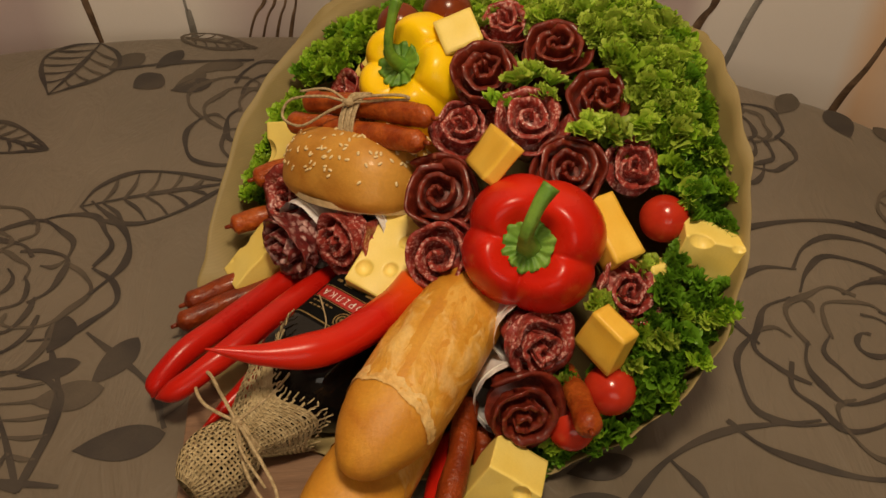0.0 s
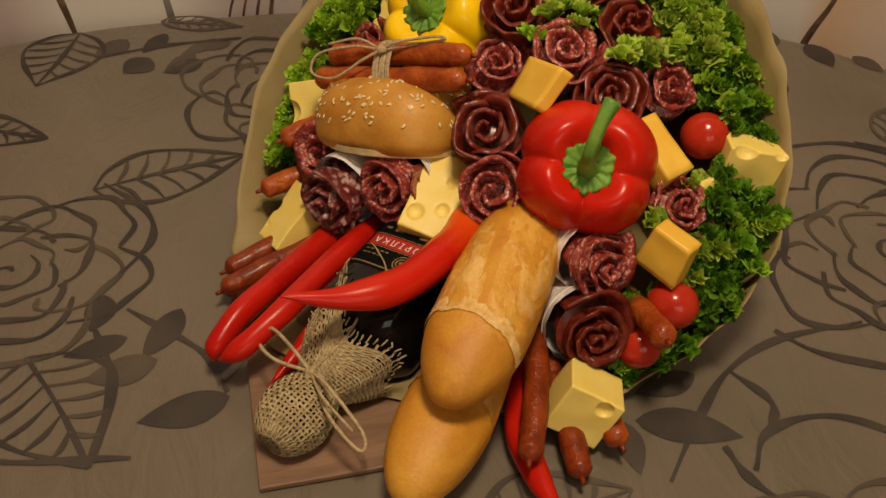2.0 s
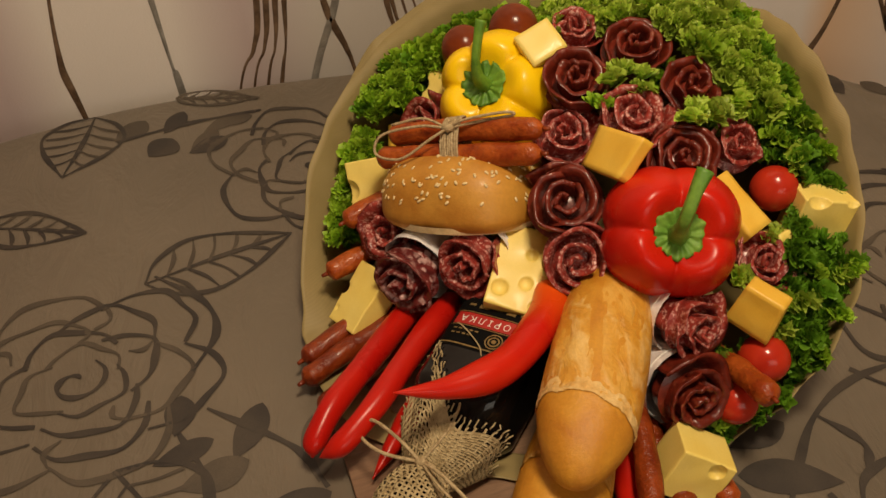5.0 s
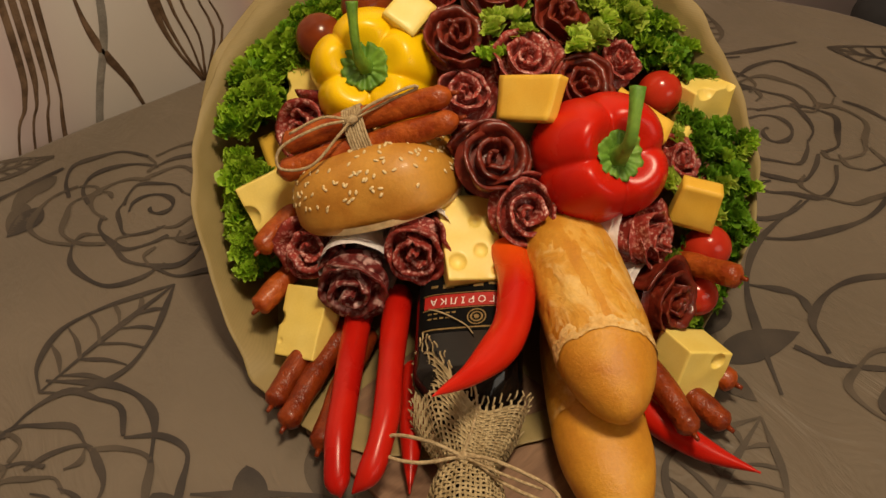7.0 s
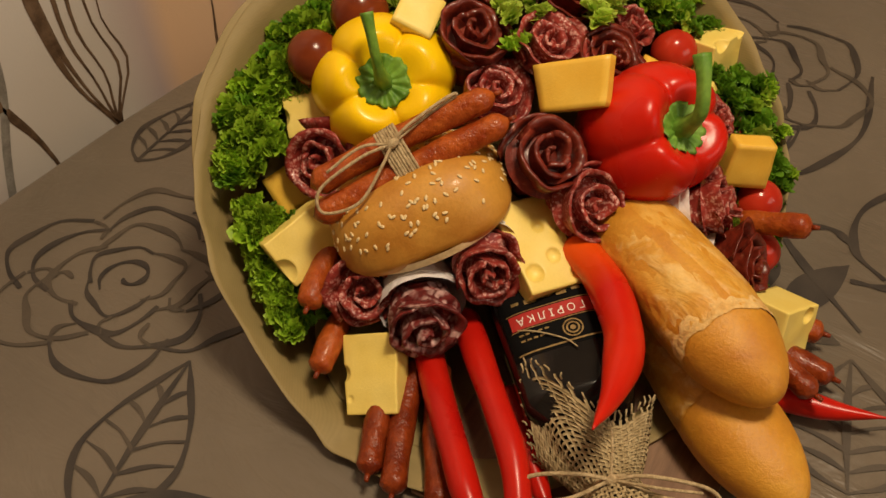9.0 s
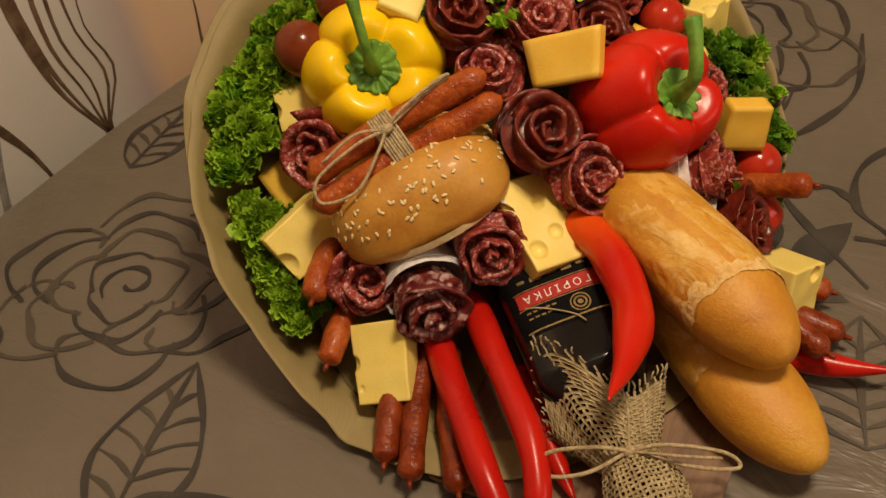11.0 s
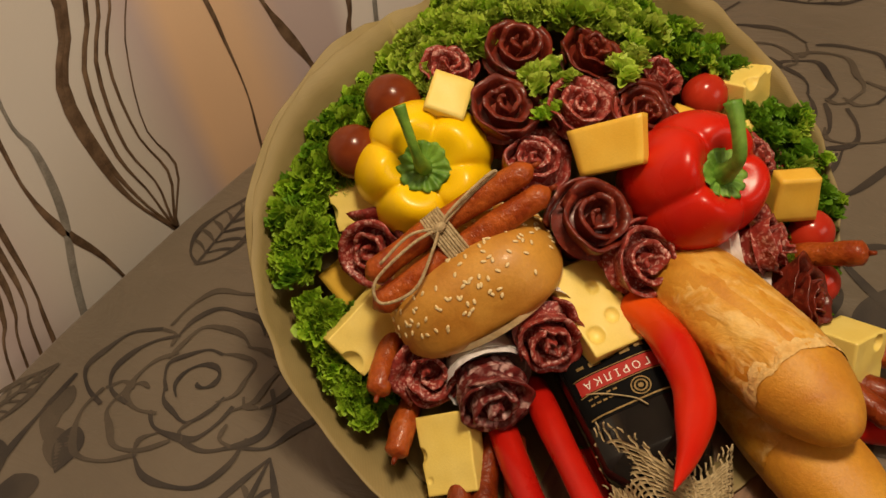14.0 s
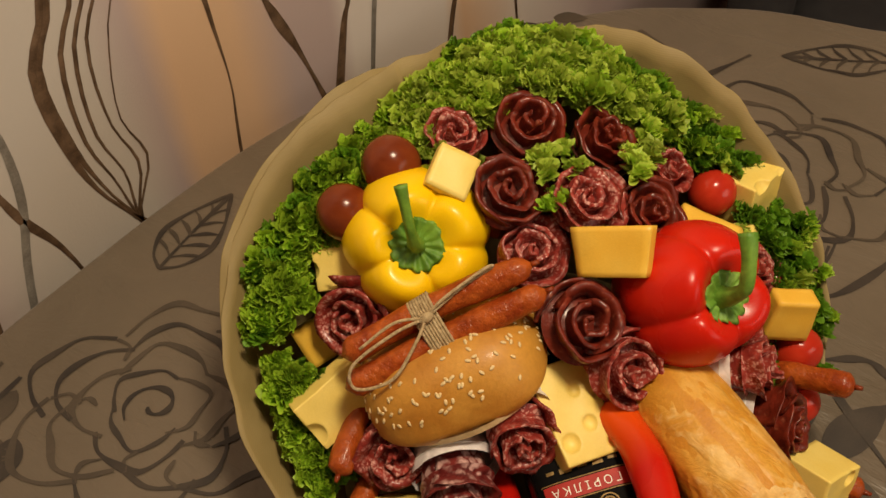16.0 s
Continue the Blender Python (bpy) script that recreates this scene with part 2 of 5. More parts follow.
def cloth_mat():
    """Taupe satin with a fine weave and soft creases."""
    m, nt, b = node_mat("taupe_satin")
    big = grain(nt, 5, 5, 0.6, 0.4)
    mid = grain(nt, 26, 4, 0.6, 0.8, (1.0, 0.35, 1.0))
    fine = grain(nt, 1400, 2, 0.5)
    col = ramp(nt, big, [(0.3, (0.124, 0.098, 0.069)), (0.7, (0.166, 0.132, 0.095))])
    nt.links.new(col, b.inputs["Base Color"])
    b.inputs["Roughness"].default_value = 0.38
    b.inputs["Sheen Weight"].default_value = 0.15
    both = nt.nodes.new("ShaderNodeMath")
    both.operation = "MULTIPLY_ADD"
    both.inputs[1].default_value = 0.02
    nt.links.new(fine, both.inputs[0]), nt.links.new(mid, both.inputs[2])
    relief(nt, b, both.outputs[0], 0.004)
    return m


M_CLOTH = cloth_mat()
M_PRINT = plain("dark_print", (0.026, 0.020, 0.017), (0.055, 0.042, 0.031), 18, 0.5, 0.0001, 900)
M_PRINT2 = plain("faded_print", (0.055, 0.042, 0.030), (0.090, 0.069, 0.048), 18, 0.5, 0.0001, 900)


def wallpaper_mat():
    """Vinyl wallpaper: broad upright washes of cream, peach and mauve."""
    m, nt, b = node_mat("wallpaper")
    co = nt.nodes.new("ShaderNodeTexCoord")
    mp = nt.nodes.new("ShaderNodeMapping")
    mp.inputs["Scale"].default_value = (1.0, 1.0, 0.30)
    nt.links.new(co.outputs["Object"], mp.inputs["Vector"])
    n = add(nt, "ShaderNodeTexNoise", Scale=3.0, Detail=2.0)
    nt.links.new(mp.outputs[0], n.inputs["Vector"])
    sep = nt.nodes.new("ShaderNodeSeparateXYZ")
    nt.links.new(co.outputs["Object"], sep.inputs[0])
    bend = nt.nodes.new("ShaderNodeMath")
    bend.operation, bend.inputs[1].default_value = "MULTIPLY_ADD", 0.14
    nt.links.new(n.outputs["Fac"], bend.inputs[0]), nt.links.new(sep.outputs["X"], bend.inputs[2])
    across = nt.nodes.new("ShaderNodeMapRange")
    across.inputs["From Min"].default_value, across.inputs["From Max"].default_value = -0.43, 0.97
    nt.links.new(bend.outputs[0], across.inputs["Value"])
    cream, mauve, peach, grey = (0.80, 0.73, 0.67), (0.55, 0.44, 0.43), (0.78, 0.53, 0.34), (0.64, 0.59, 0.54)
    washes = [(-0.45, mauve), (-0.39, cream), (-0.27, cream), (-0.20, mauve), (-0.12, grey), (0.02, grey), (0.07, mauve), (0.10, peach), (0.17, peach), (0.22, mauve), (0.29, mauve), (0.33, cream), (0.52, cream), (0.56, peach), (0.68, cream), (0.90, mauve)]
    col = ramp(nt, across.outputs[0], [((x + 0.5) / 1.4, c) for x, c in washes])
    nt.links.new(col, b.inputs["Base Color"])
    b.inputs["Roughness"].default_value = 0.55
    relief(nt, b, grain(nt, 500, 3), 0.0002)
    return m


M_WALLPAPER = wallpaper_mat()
M_LINE = plain("brown_wallpaper_line", (0.085, 0.050, 0.028), (0.20, 0.125, 0.075), 60, 0.4, 0.0006, 500)
M_LINES = plain("silver_wallpaper_line", (0.26, 0.24, 0.21), (0.42, 0.39, 0.35), 60, 0.35, 0.0006, 500, metal=0.3)
M_PLASTER = plain("painted_plaster", (0.60, 0.50, 0.41), (0.66, 0.56, 0.46), 4, 0.7, 0.0008, 120)
M_CEIL = plain("white_ceiling", (0.78, 0.75, 0.70), (0.82, 0.79, 0.74), 4, 0.8, 0.0004, 120)
M_FLOOR = plain("laminate_floor", (0.20, 0.12, 0.065), (0.30, 0.19, 0.10), 8, 0.4, 0.0004, 120, stretch=(1, 0.1, 1))
M_DARK = plain("charcoal_upholstery", (0.022, 0.021, 0.024), (0.036, 0.034, 0.037), 40, 0.8, 0.0012, 700)

# ---------------------------------------------------------------- mesh helpers


def mesh_of(name, geo, mat, smooth=True):
    me = bpy.data.meshes.new(name)
    me.from_pydata([tuple(v) for v in geo[0]], [], [tuple(f) for f in geo[1]])
    me.materials.append(mat)
    if smooth:
        me.polygons.foreach_set("use_smooth", [True] * len(me.polygons))
    me.update()
    return me


def part(name, geo, mat, parent=None, label="", smooth=True, m=None):
    ob = new(name, mesh_of(name, geo, mat, smooth))
    if parent is not None:
        ob.parent = parent
    if m is not None:
        ob.matrix_basis = m
    if label:
        ob["label"] = label
    return ob


def thing(name, m, label, category, group=""):
    ob = new(name)
    ob.empty_display_size = 0.01
    ob.matrix_basis = m
    return tagged(ob, label, category, group)


def basis(pos, z, x=(1, 0, 0)):
    z = Vector(z).normalized()
    x = Vector(x)
    x = (x - z * x.dot(z)).normalized()
    y = z.cross(x)
    return Matrix(((x.x, y.x, z.x, pos[0]), (x.y, y.y, z.y, pos[1]), (x.z, y.z, z.z, pos[2]), (0, 0, 0, 1)))


def sheet(fn, nu, nv, loop_u=False, loop_v=False):
    """A grid of nu by nv points of fn(u, v), u and v from 0 to 1."""
    vs = [fn(i / (nu if loop_u else nu - 1), j / (nv if loop_v else nv - 1)) for i in range(nu) for j in range(nv)]
    fs = []
    for i in range(nu if loop_u else nu - 1):
        for j in range(nv if loop_v else nv - 1):
            a, b = i, (i + 1) % nu
            c, d = j, (j + 1) % nv
            fs.append((a * nv + c, b * nv + c, b * nv + d, a * nv + d))
    return vs, fs


def join(*geos):
    vs, fs = [], []
    for v, f in geos:
        k = len(vs)
        vs += list(v)
        fs += [tuple(i + k for i in q) for q in f]
    return vs, fs


def spline(points, n):
    """n points of a smooth curve through the given ones."""
    p = [Vector(q) for q in points]
    p = [p[0] * 2 - p[1]] + p + [p[-1] * 2 - p[-2]]
    out = []
    for i in range(n):
        s = i / (n - 1) * (len(p) - 3)
        k = min(int(s), len(p) - 4)
        f = s - k
        a, b, c, d = p[k:k + 4]
        out.append(0.5 * ((2 * b) + (c - a) * f + (2 * a - 5 * b + 4 * c - d) * f * f + (3 * b - a - 3 * c + d) * f ** 3))
    return out


def tube(path, radius, n=12, wobble=None, caps=True):
    """A round tube along path; radius: a number or a function of 0..1."""
    path = [Vector(p) for p in path]
    k = len(path)
    side = Vector((0.13, 0.31, 0.94))
    vs, fs = [], []
    for i, p in enumerate(path):
        t = (path[min(i + 1, k - 1)] - path[max(i - 1, 0)]).normalized()
        side = (side - t * side.dot(t)).normalized()
        up = t.cross(side)
        r = radius(i / (k - 1)) if callable(radius) else radius
        for j in range(n):
            a = 2 * math.pi * j / n
            w = wobble(i / (k - 1), a) if wobble else 1.0
            vs.append(p + (side * math.cos(a) + up * math.sin(a)) * r * w)
    for i in range(k - 1):
        for j in range(n):
            fs.append((i * n + j, i * n + (j + 1) % n, (i + 1) * n + (j + 1) % n, (i + 1) * n + j))
    if caps:
        fs.append(tuple(reversed(range(n))))
        fs.append(tuple((k - 1) * n + j for j in range(n)))
    return vs, fs


def box(x0, y0, z0, x1, y1, z1, r=0.0):
    bm = bmesh.new()
    bmesh.ops.create_cube(bm, size=1)
    for v in bm.verts:
        v.co = Vector(((x0 + x1) / 2 + v.co.x * (x1 - x0), (y0 + y1) / 2 + v.co.y * (y1 - y0), (z0 + z1) / 2 + v.co.z * (z1 - z0)))
    if r:
        bmesh.ops.bevel(bm, geom=bm.edges[:], offset=r, segments=3, profile=0.5, affect="EDGES")
    bm.verts.index_update()
    geo = [v.co.copy() for v in bm.verts], [[v.index for v in f.verts] for f in bm.faces]
    bm.free()
    return geo


def wav(x, y, z=0.0):
    return noise.noise(Vector((x, y, z)))


# ---------------------------------------------------------------- the room
TABLE = (-0.08, 0.40, 0.725, 0.572, 2.4)


def structure(name, geo, mat, label, category):
    return tagged(part(name, geo, mat, smooth=False), label, category, kind="structure")


WALL_Y = 0.997
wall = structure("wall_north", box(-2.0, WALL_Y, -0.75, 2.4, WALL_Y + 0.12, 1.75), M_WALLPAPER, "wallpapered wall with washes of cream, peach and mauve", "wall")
structure("wall_west", box(-2.12, -1.6, -0.75, -2.0, WALL_Y + 0.12, 1.75), M_PLASTER, "plain beige plastered wall", "wall")
structure("wall_east", box(2.4, -1.6, -0.75, 2.52, WALL_Y + 0.12, 1.75), M_PLASTER, "plain beige plastered wall", "wall")
structure("wall_south", box(-2.12, -1.72, -0.75, 2.52, -1.6, 1.75), M_PLASTER, "plain beige plastered wall", "wall")
structure("floor", box(-2.12, -1.72, -0.85, 2.52, WALL_Y + 0.12, -0.75), M_FLOOR, "brown laminate floor", "floor")
structure("ceiling", box(-2.12, -1.72, 1.75, 2.52, WALL_Y + 0.12, 1.85), M_CEIL, "plain white ceiling", "ceiling")


def wall_line(points, width, mat, label=""):
    """One raised line of the wallpaper's pattern, (x, z) on the wall."""
    c = spline([(x, 0, z) for x, z in points], 26)
    vs, fs = [], []
    for i, p in enumerate(c):
        t = (c[min(i + 1, 25)] - c[max(i - 1, 0)]).normalized()
        s = Vector((-t.z, 0, t.x)) * width * 0.66 * (0.75 + 0.35 * math.sin(i * 0.35 + p.x * 40))
        for k, y in ((1, -0.0006), (0.4, -0.0012), (-0.4, -0.0012), (-1, -0.0006)):
            q = p + s * k
            vs.append((q.x, WALL_Y + y, q.z))
    for i in range(25):
        for j in range(3):
            a = i * 4 + j
            fs.append((a, a + 1, a + 5, a + 4))
    part("printed_line", (vs, fs), mat, wall, label)


def bundle(x, lean=1.0):
    """A sheaf of lines that bows out and gathers near the table's height."""
    foot = (x + 0.004 * lean, -0.03)
    for top, mid, low, w in ((0.002, -0.036, -0.036, 0.006), (0.008, -0.030, -0.030, 0.005), (0.032, -0.008, -0.018, 0.004), (0.046, 0.006, -0.006, 0.004), (0.061, 0.019, 0.011, 0.004), (0.080, 0.042, 0.022, 0.003)):
        wall_line([(x + top * 1.6 * lean, 0.50), (x + top * lean, 0.25), (x + mid * lean, 0.17), (x + low * lean, 0.09), (x + (low + 0.012) * lean, 0.03), foot, (foot[0] + 0.03 * lean, -0.10), (foot[0] + 0.05 * lean, -0.35)], w, M_LINE)


bundle(0.0)
bundle(0.62, 1.2)
bundle(-0.62, -1.0)
wall_line([(0.10, 0.40), (0.140, 0.18), (0.147, 0.106), (0.149, 0.041), (0.141, -0.022), (0.12, -0.2)], 0.004, M_LINE)
wall_line([(0.15, 0.36), (0.204, 0.143), (0.224, 0.079), (0.249, 0.015), (0.29, -0.12)], 0.009, M_LINE)
wall_line([(0.41, 0.30), (0.395, 0.10), (0.372, 0.01), (0.33, -0.2)], 0.006, M_LINES)
wall_line([(0.350, 0.20), (0.334, 0.053), (0.317, 0.009), (0.27, -0.15)], 0.014, M_LINE)
wall_line([(0.60, 0.25), (0.546, -0.006), (0.515, -0.095), (0.47, -0.30)], 0.008, M_LINE)
wall_line([(-0.06, 0.34), (-0.089, 0.187), (-0.084, 0.138), (-0.092, 0.073), (-0.121, -0.01), (-0.17, -0.2)], 0.006, M_LINES)
wall_line([(-0.09, 0.33), (-0.107, 0.16), (-0.109, 0.108), (-0.100, 0.059), (-0.074, -0.018), (-0.05, -0.2)], 0.006, M_LINE)
for k in range(4):
    wall_line([(-0.13 - 0.012 * k, 0.36), (-0.147 - 0.010 * k, 0.095), (-0.152 - 0.012 * k, 0.029), (-0.162 - 0.016 * k, -0.02), (-0.20 - 0.02 * k, -0.25)], 0.005, M_LINE)
wall_line([(-0.30, 0.25), (-0.282, 0.031), (-0.277, -0.005), (-0.26, -0.2)], 0.006, M_LINES)
wall_line([(-0.37, 0.25), (-0.395, 0.06), (-0.390, -0.02), (-0.35, -0.25)], 0.006, M_LINE)

# table and cloth


def table_edge(a, grow=0.0):
    cx, cy, rx, ry, n = TABLE
    c, s = math.cos(a), math.sin(a)
    return (cx + (rx + grow) * math.copysign(abs(c) ** (2 / n), c), cy + (ry + grow) * math.copysign(abs(s) ** (2 / n), s))


def swell(x, y):
    """Gentle creases of the cloth on the table."""
    w = 0.0009 * wav(x * 5, y * 7, 3) + 0.0006 * wav(x * 16, y * 10, 5)
    fold = max(0.0, min(1.0, (x - 0.14) * 5)) * max(0.0, min(1.0, (0.62 - y) * 5))
    return w + fold * (0.0070 * wav(x * 7 + y * 9, y * 22 - x * 9, 8) + 0.002 * wav(x * 20, y * 42 - x * 14, 2))


def cloth_sheet(u, v):
    a = 2 * math.pi * u
    if v <= 0.8:
        x, y = table_edge(a, -0.012)
        k = v / 0.8
        x, y = TABLE[0] + (x - TABLE[0]) * k, TABLE[1] + (y - TABLE[1]) * k
        return x, y, swell(x, y)
    k = (v - 0.8) / 0.2
    x, y = table_edge(a, -0.012 + 0.014 * min(1, k * 3))
    free = max(0.0, min(1.0, (WALL_Y - 0.02 - y) * 12))
    x += 0.012 * k * math.sin(a * 23) * free
    y += 0.012 * k * math.sin(a * 23 + 1) * free * (0 if y > 0.9 else 1)
    return x, min(y, WALL_Y - 0.008), swell(x, y) - 0.008 * min(1, k * 3) ** 2 - 0.26 * max(0, k - 0.15)


dining_table = thing("dining_table", Matrix(), "round-cornered wooden table hidden under a taupe cloth", "table")
top = [(*table_edge(2 * math.pi * i / 96, -0.018), z) for z in (-0.005, -0.030) for i in range(96)]
part("tabletop", (top, [tuple(range(96)), tuple(reversed(range(96, 192)))] + [(i, i + 96, (i + 1) % 96 + 96, (i + 1) % 96) for i in range(96)]), M_SKIN, dining_table, smooth=False)
for sx, sy in ((-0.5, 0.0), (0.34, 0.0), (-0.5, 0.78), (0.34, 0.78)):
    part("leg", box(sx - 0.025, sy - 0.025, -0.75, sx + 0.025, sy + 0.025, -0.03, 0.003), M_SKIN, dining_table, smooth=False)
tablecloth = tagged(part("tablecloth", sheet(cloth_sheet, 260, 150, loop_u=True), M_CLOTH), "taupe satin tablecloth printed with dark roses and leaves", "tablecloth")


def stroke(points, width, mat, name="printed_stroke", n=None, lift=0.0009):
    """One printed line of the cloth's pattern, swelling and thinning on its way."""
    n = n or max(6, 5 * len(points))
    c = spline([(x, y, 0) for x, y in points], n)
    vs, fs = [], []
    ph = points[0][0] * 90
    for i, p in enumerate(c):
        t = (c[min(i + 1, n - 1)] - c[max(i - 1, 0)]).normalized()
        w = width * (0.30 + 0.70 * math.sin(math.pi * (0.12 + 0.76 * i / (n - 1)))) * (1 + 0.35 * math.sin(ph + i * 0.5))
        s = Vector((-t.y, t.x, 0)) * w * 0.5
        for k in (1, -1):
            q = p + s * k
            vs.append((q.x, q.y, swell(q.x, q.y) + lift))
    fs = [(2 * i, 2 * i + 1, 2 * i + 3, 2 * i + 2) for i in range(n - 1)]
    part(name, (vs, fs), mat, tablecloth)


def printed_rose(cx, cy, r, turn, rnd):
    """Outline rose: a spiral heart and rings of open petals."""
    rr = random.Random(rnd)

    def at(a, d, sq=0.9):
        x, y = d * math.cos(a), d * math.sin(a) * sq
        return cx + x * math.cos(turn) - y * math.sin(turn), cy + x * math.sin(turn) + y * math.cos(turn)
    stroke([at(0.4 + k * 0.55, r * (0.04 + 0.0145 * k)) for k in range(13)], 0.0045, M_PRINT, n=50)
    for ring, (d, count) in enumerate(((0.30, 3), (0.46, 4), (0.64, 5), (0.84, 6))):
        for k in range(count):
            a0 = ring * 0.7 + k * 2 * math.pi / count + rr.uniform(-0.15, 0.15)
            span = 2 * math.pi / count * 1.08
            pts = []
            for i in range(6):
                f = i / 5
                bulge = math.sin(math.pi * f) ** 0.6
                pts.append(at(a0 + span * f, r * (d * (0.86 + 0.24 * bulge) + rr.uniform(-0.018, 0.018) + (0.05 if i == 3 else 0))))
            stroke(pts, 0.0052 if ring else 0.004, M_PRINT if rr.random() < 0.6 else M_PRINT2, n=26)
            if ring > 1 and rr.random() < 0.7:
                stroke([at(a0, r * d * 0.86), at(a0 - 0.08, r * d * 0.72), at(a0 + 0.06, r * d * 0.6)], 0.004, M_PRINT2)


def veined_leaf(base, tip, wide, mat=None):
    mat = mat or M_PRINT
    b, t = Vector((*base, 0)), Vector((*tip, 0))
    d = t - b
    s = Vector((-d.y, d.x, 0)).normalized() * wide * 0.5
    for k in (1, -1):
        stroke([(b + d * f + s * k * w).to_2d() for f, w in ((0, 0), (0.12, 0.62), (0.36, 1.0), (0.62, 0.78), (0.85, 0.32), (1, 0))], 0.0048, mat, n=28)
        for f in (0.14, 0.28, 0.42, 0.56, 0.70):
            w = math.sin(math.pi * min(1, f + 0.14) ** 0.8) * 0.92
            stroke([(b + d * f).to_2d(), (b + d * (f + 0.08) + s * k * w * 0.5).to_2d(), (b + d * (f + 0.12) + s * k * w).to_2d()], 0.0034, M_PRINT2 if mat is M_PRINT2 or k > 0 else M_PRINT, n=10)
    stroke([b.to_2d(), (b + d * 0.5 + s * 0.05).to_2d(), t.to_2d()], 0.0046, mat, n=14)


def solid_leaf(base, tip, wide, mat):
    b, t = Vector((*base, 0)), Vector((*tip, 0))
    d = t - b
    s = Vector((-d.y, d.x, 0)).normalized() * wide * 0.5
    vs = []
    for i in range(15):
        f = i / 14
        w = math.sin(math.pi * f ** 0.8) ** 0.9 * (1 if f < 0.9 else 0.9)
        for k in (1, 0, -1):
            q = b + d * f + s * (k * w + 0.12 * math.sin(math.pi * f))
            vs.append((q.x, q.y, swell(q.x, q.y) + 0.0007))
    part("printed_leaf", (vs, [(3 * i + j, 3 * i + j + 1, 3 * i + j + 4, 3 * i + j + 3) for i in range(14) for j in (0, 1)]), mat, tablecloth)


printed_rose(-0.359, 0.549, 0.122, 0.3, 1)
printed_rose(-0.146, 0.797, 0.120, 2.1, 2)
printed_rose(0.365, 0.512, 0.138, 0.9, 3)
printed_rose(-0.52, 0.20, 0.110, 1.2, 4)
printed_rose(0.22, 0.20, 0.110, 2.6, 5)
printed_rose(0.30, 0.80, 0.090, 2.0, 6)
veined_leaf((-0.365, 0.935), (-0.391, 0.829), 0.085)
veined_leaf((-0.46, 0.765), (-0.362, 0.735), 0.050)
veined_leaf((-0.308, 0.652), (-0.178, 0.693), 0.075)
veined_leaf((-0.325, 0.456), (-0.266, 0.355), 0.090)
veined_leaf((-0.045, 0.905), (0.060, 0.918), 0.055)
veined_leaf((-0.02, 0.268), (0.083, 0.302), 0.080, M_PRINT2)
veined_leaf((0.585, 0.47), (0.535, 0.572), 0.050)
veined_leaf((0.43, 0.66), (0.50, 0.72), 0.050, M_PRINT2)
veined_leaf((-0.28, 0.955), (-0.19, 0.935), 0.030, M_PRINT2)
for a, b, w, mt in (((-0.279, 0.517), (-0.284, 0.478), 0.024, M_PRINT), ((-0.219, 0.497), (-0.243, 0.448), 0.024, M_PRINT), ((-0.178, 0.406), (-0.240, 0.389), 0.030, M_PRINT), ((-0.232, 0.446), (-0.282, 0.430), 0.028, M_PRINT2), ((-0.178, 0.480), (-0.186, 0.415), 0.030, M_PRINT2), ((-0.256, 0.470), (-0.300, 0.455), 0.020, M_PRINT), ((-0.284, 0.875), (-0.308, 0.846), 0.036, M_PRINT), ((-0.272, 0.926), (-0.293, 0.886), 0.022, M_PRINT), ((-0.312, 0.916), (-0.342, 0.880), 0.030, M_PRINT2), ((-0.238, 0.882), (-0.266, 0.846), 0.022, M_PRINT2), ((-0.214, 0.910), (-0.252, 0.879), 0.020, M_PRINT2), ((0.100, 0.356), (0.170, 0.334), 0.030, M_PRINT), ((0.154, 0.392), (0.105, 0.379), 0.022, M_PRINT), ((0.088, 0.358), (0.092, 0.312), 0.020, M_PRINT2), ((-0.200, 0.902), (-0.240, 0.892), 0.020, M_PRINT2), ((-0.228, 0.866), (-0.268, 0.844), 0.026, M_PRINT), ((0.40, 0.875), (0.375, 0.835), 0.026, M_PRINT2), ((0.43, 0.845), (0.44, 0.795), 0.030, M_PRINT), ((0.47, 0.815), (0.49, 0.78), 0.022, M_PRINT2)):
    solid_leaf(a, b, w, mt)
for pts in ([(-0.266, 0.358), (-0.262, 0.43), (-0.281, 0.48)], [(-0.34, 0.88), (-0.27, 0.90), (-0.19, 0.91)], [(-0.18, 0.41), (-0.20, 0.45), (-0.26, 0.50)], [(0.110, 0.305), (0.143, 0.351), (0.180, 0.393), (0.231, 0.421), (0.30, 0.43)], [(0.168, 0.307), (0.189, 0.337), (0.240, 0.345), (0.30, 0.31)], [(0.180, 0.393), (0.20, 0.36), (0.189, 0.337)], [(-0.40, 0.42), (-0.34, 0.37), (-0.24, 0.36)], [(-0.30, 0.66), (-0.26, 0.62), (-0.25, 0.58), (-0.27, 0.54)], [(0.154, 0.328), (0.163, 0.300), (0.19, 0.27)], [(0.40, 0.66), (0.45, 0.63), (0.52, 0.60)], [(0.24, 0.60), (0.29, 0.645), (0.38, 0.66), (0.45, 0.62)], [(0.23, 0.43), (0.26, 0.40), (0.33, 0.38), (0.42, 0.40)]):
    stroke(pts, 0.006, M_PRINT, n=30)

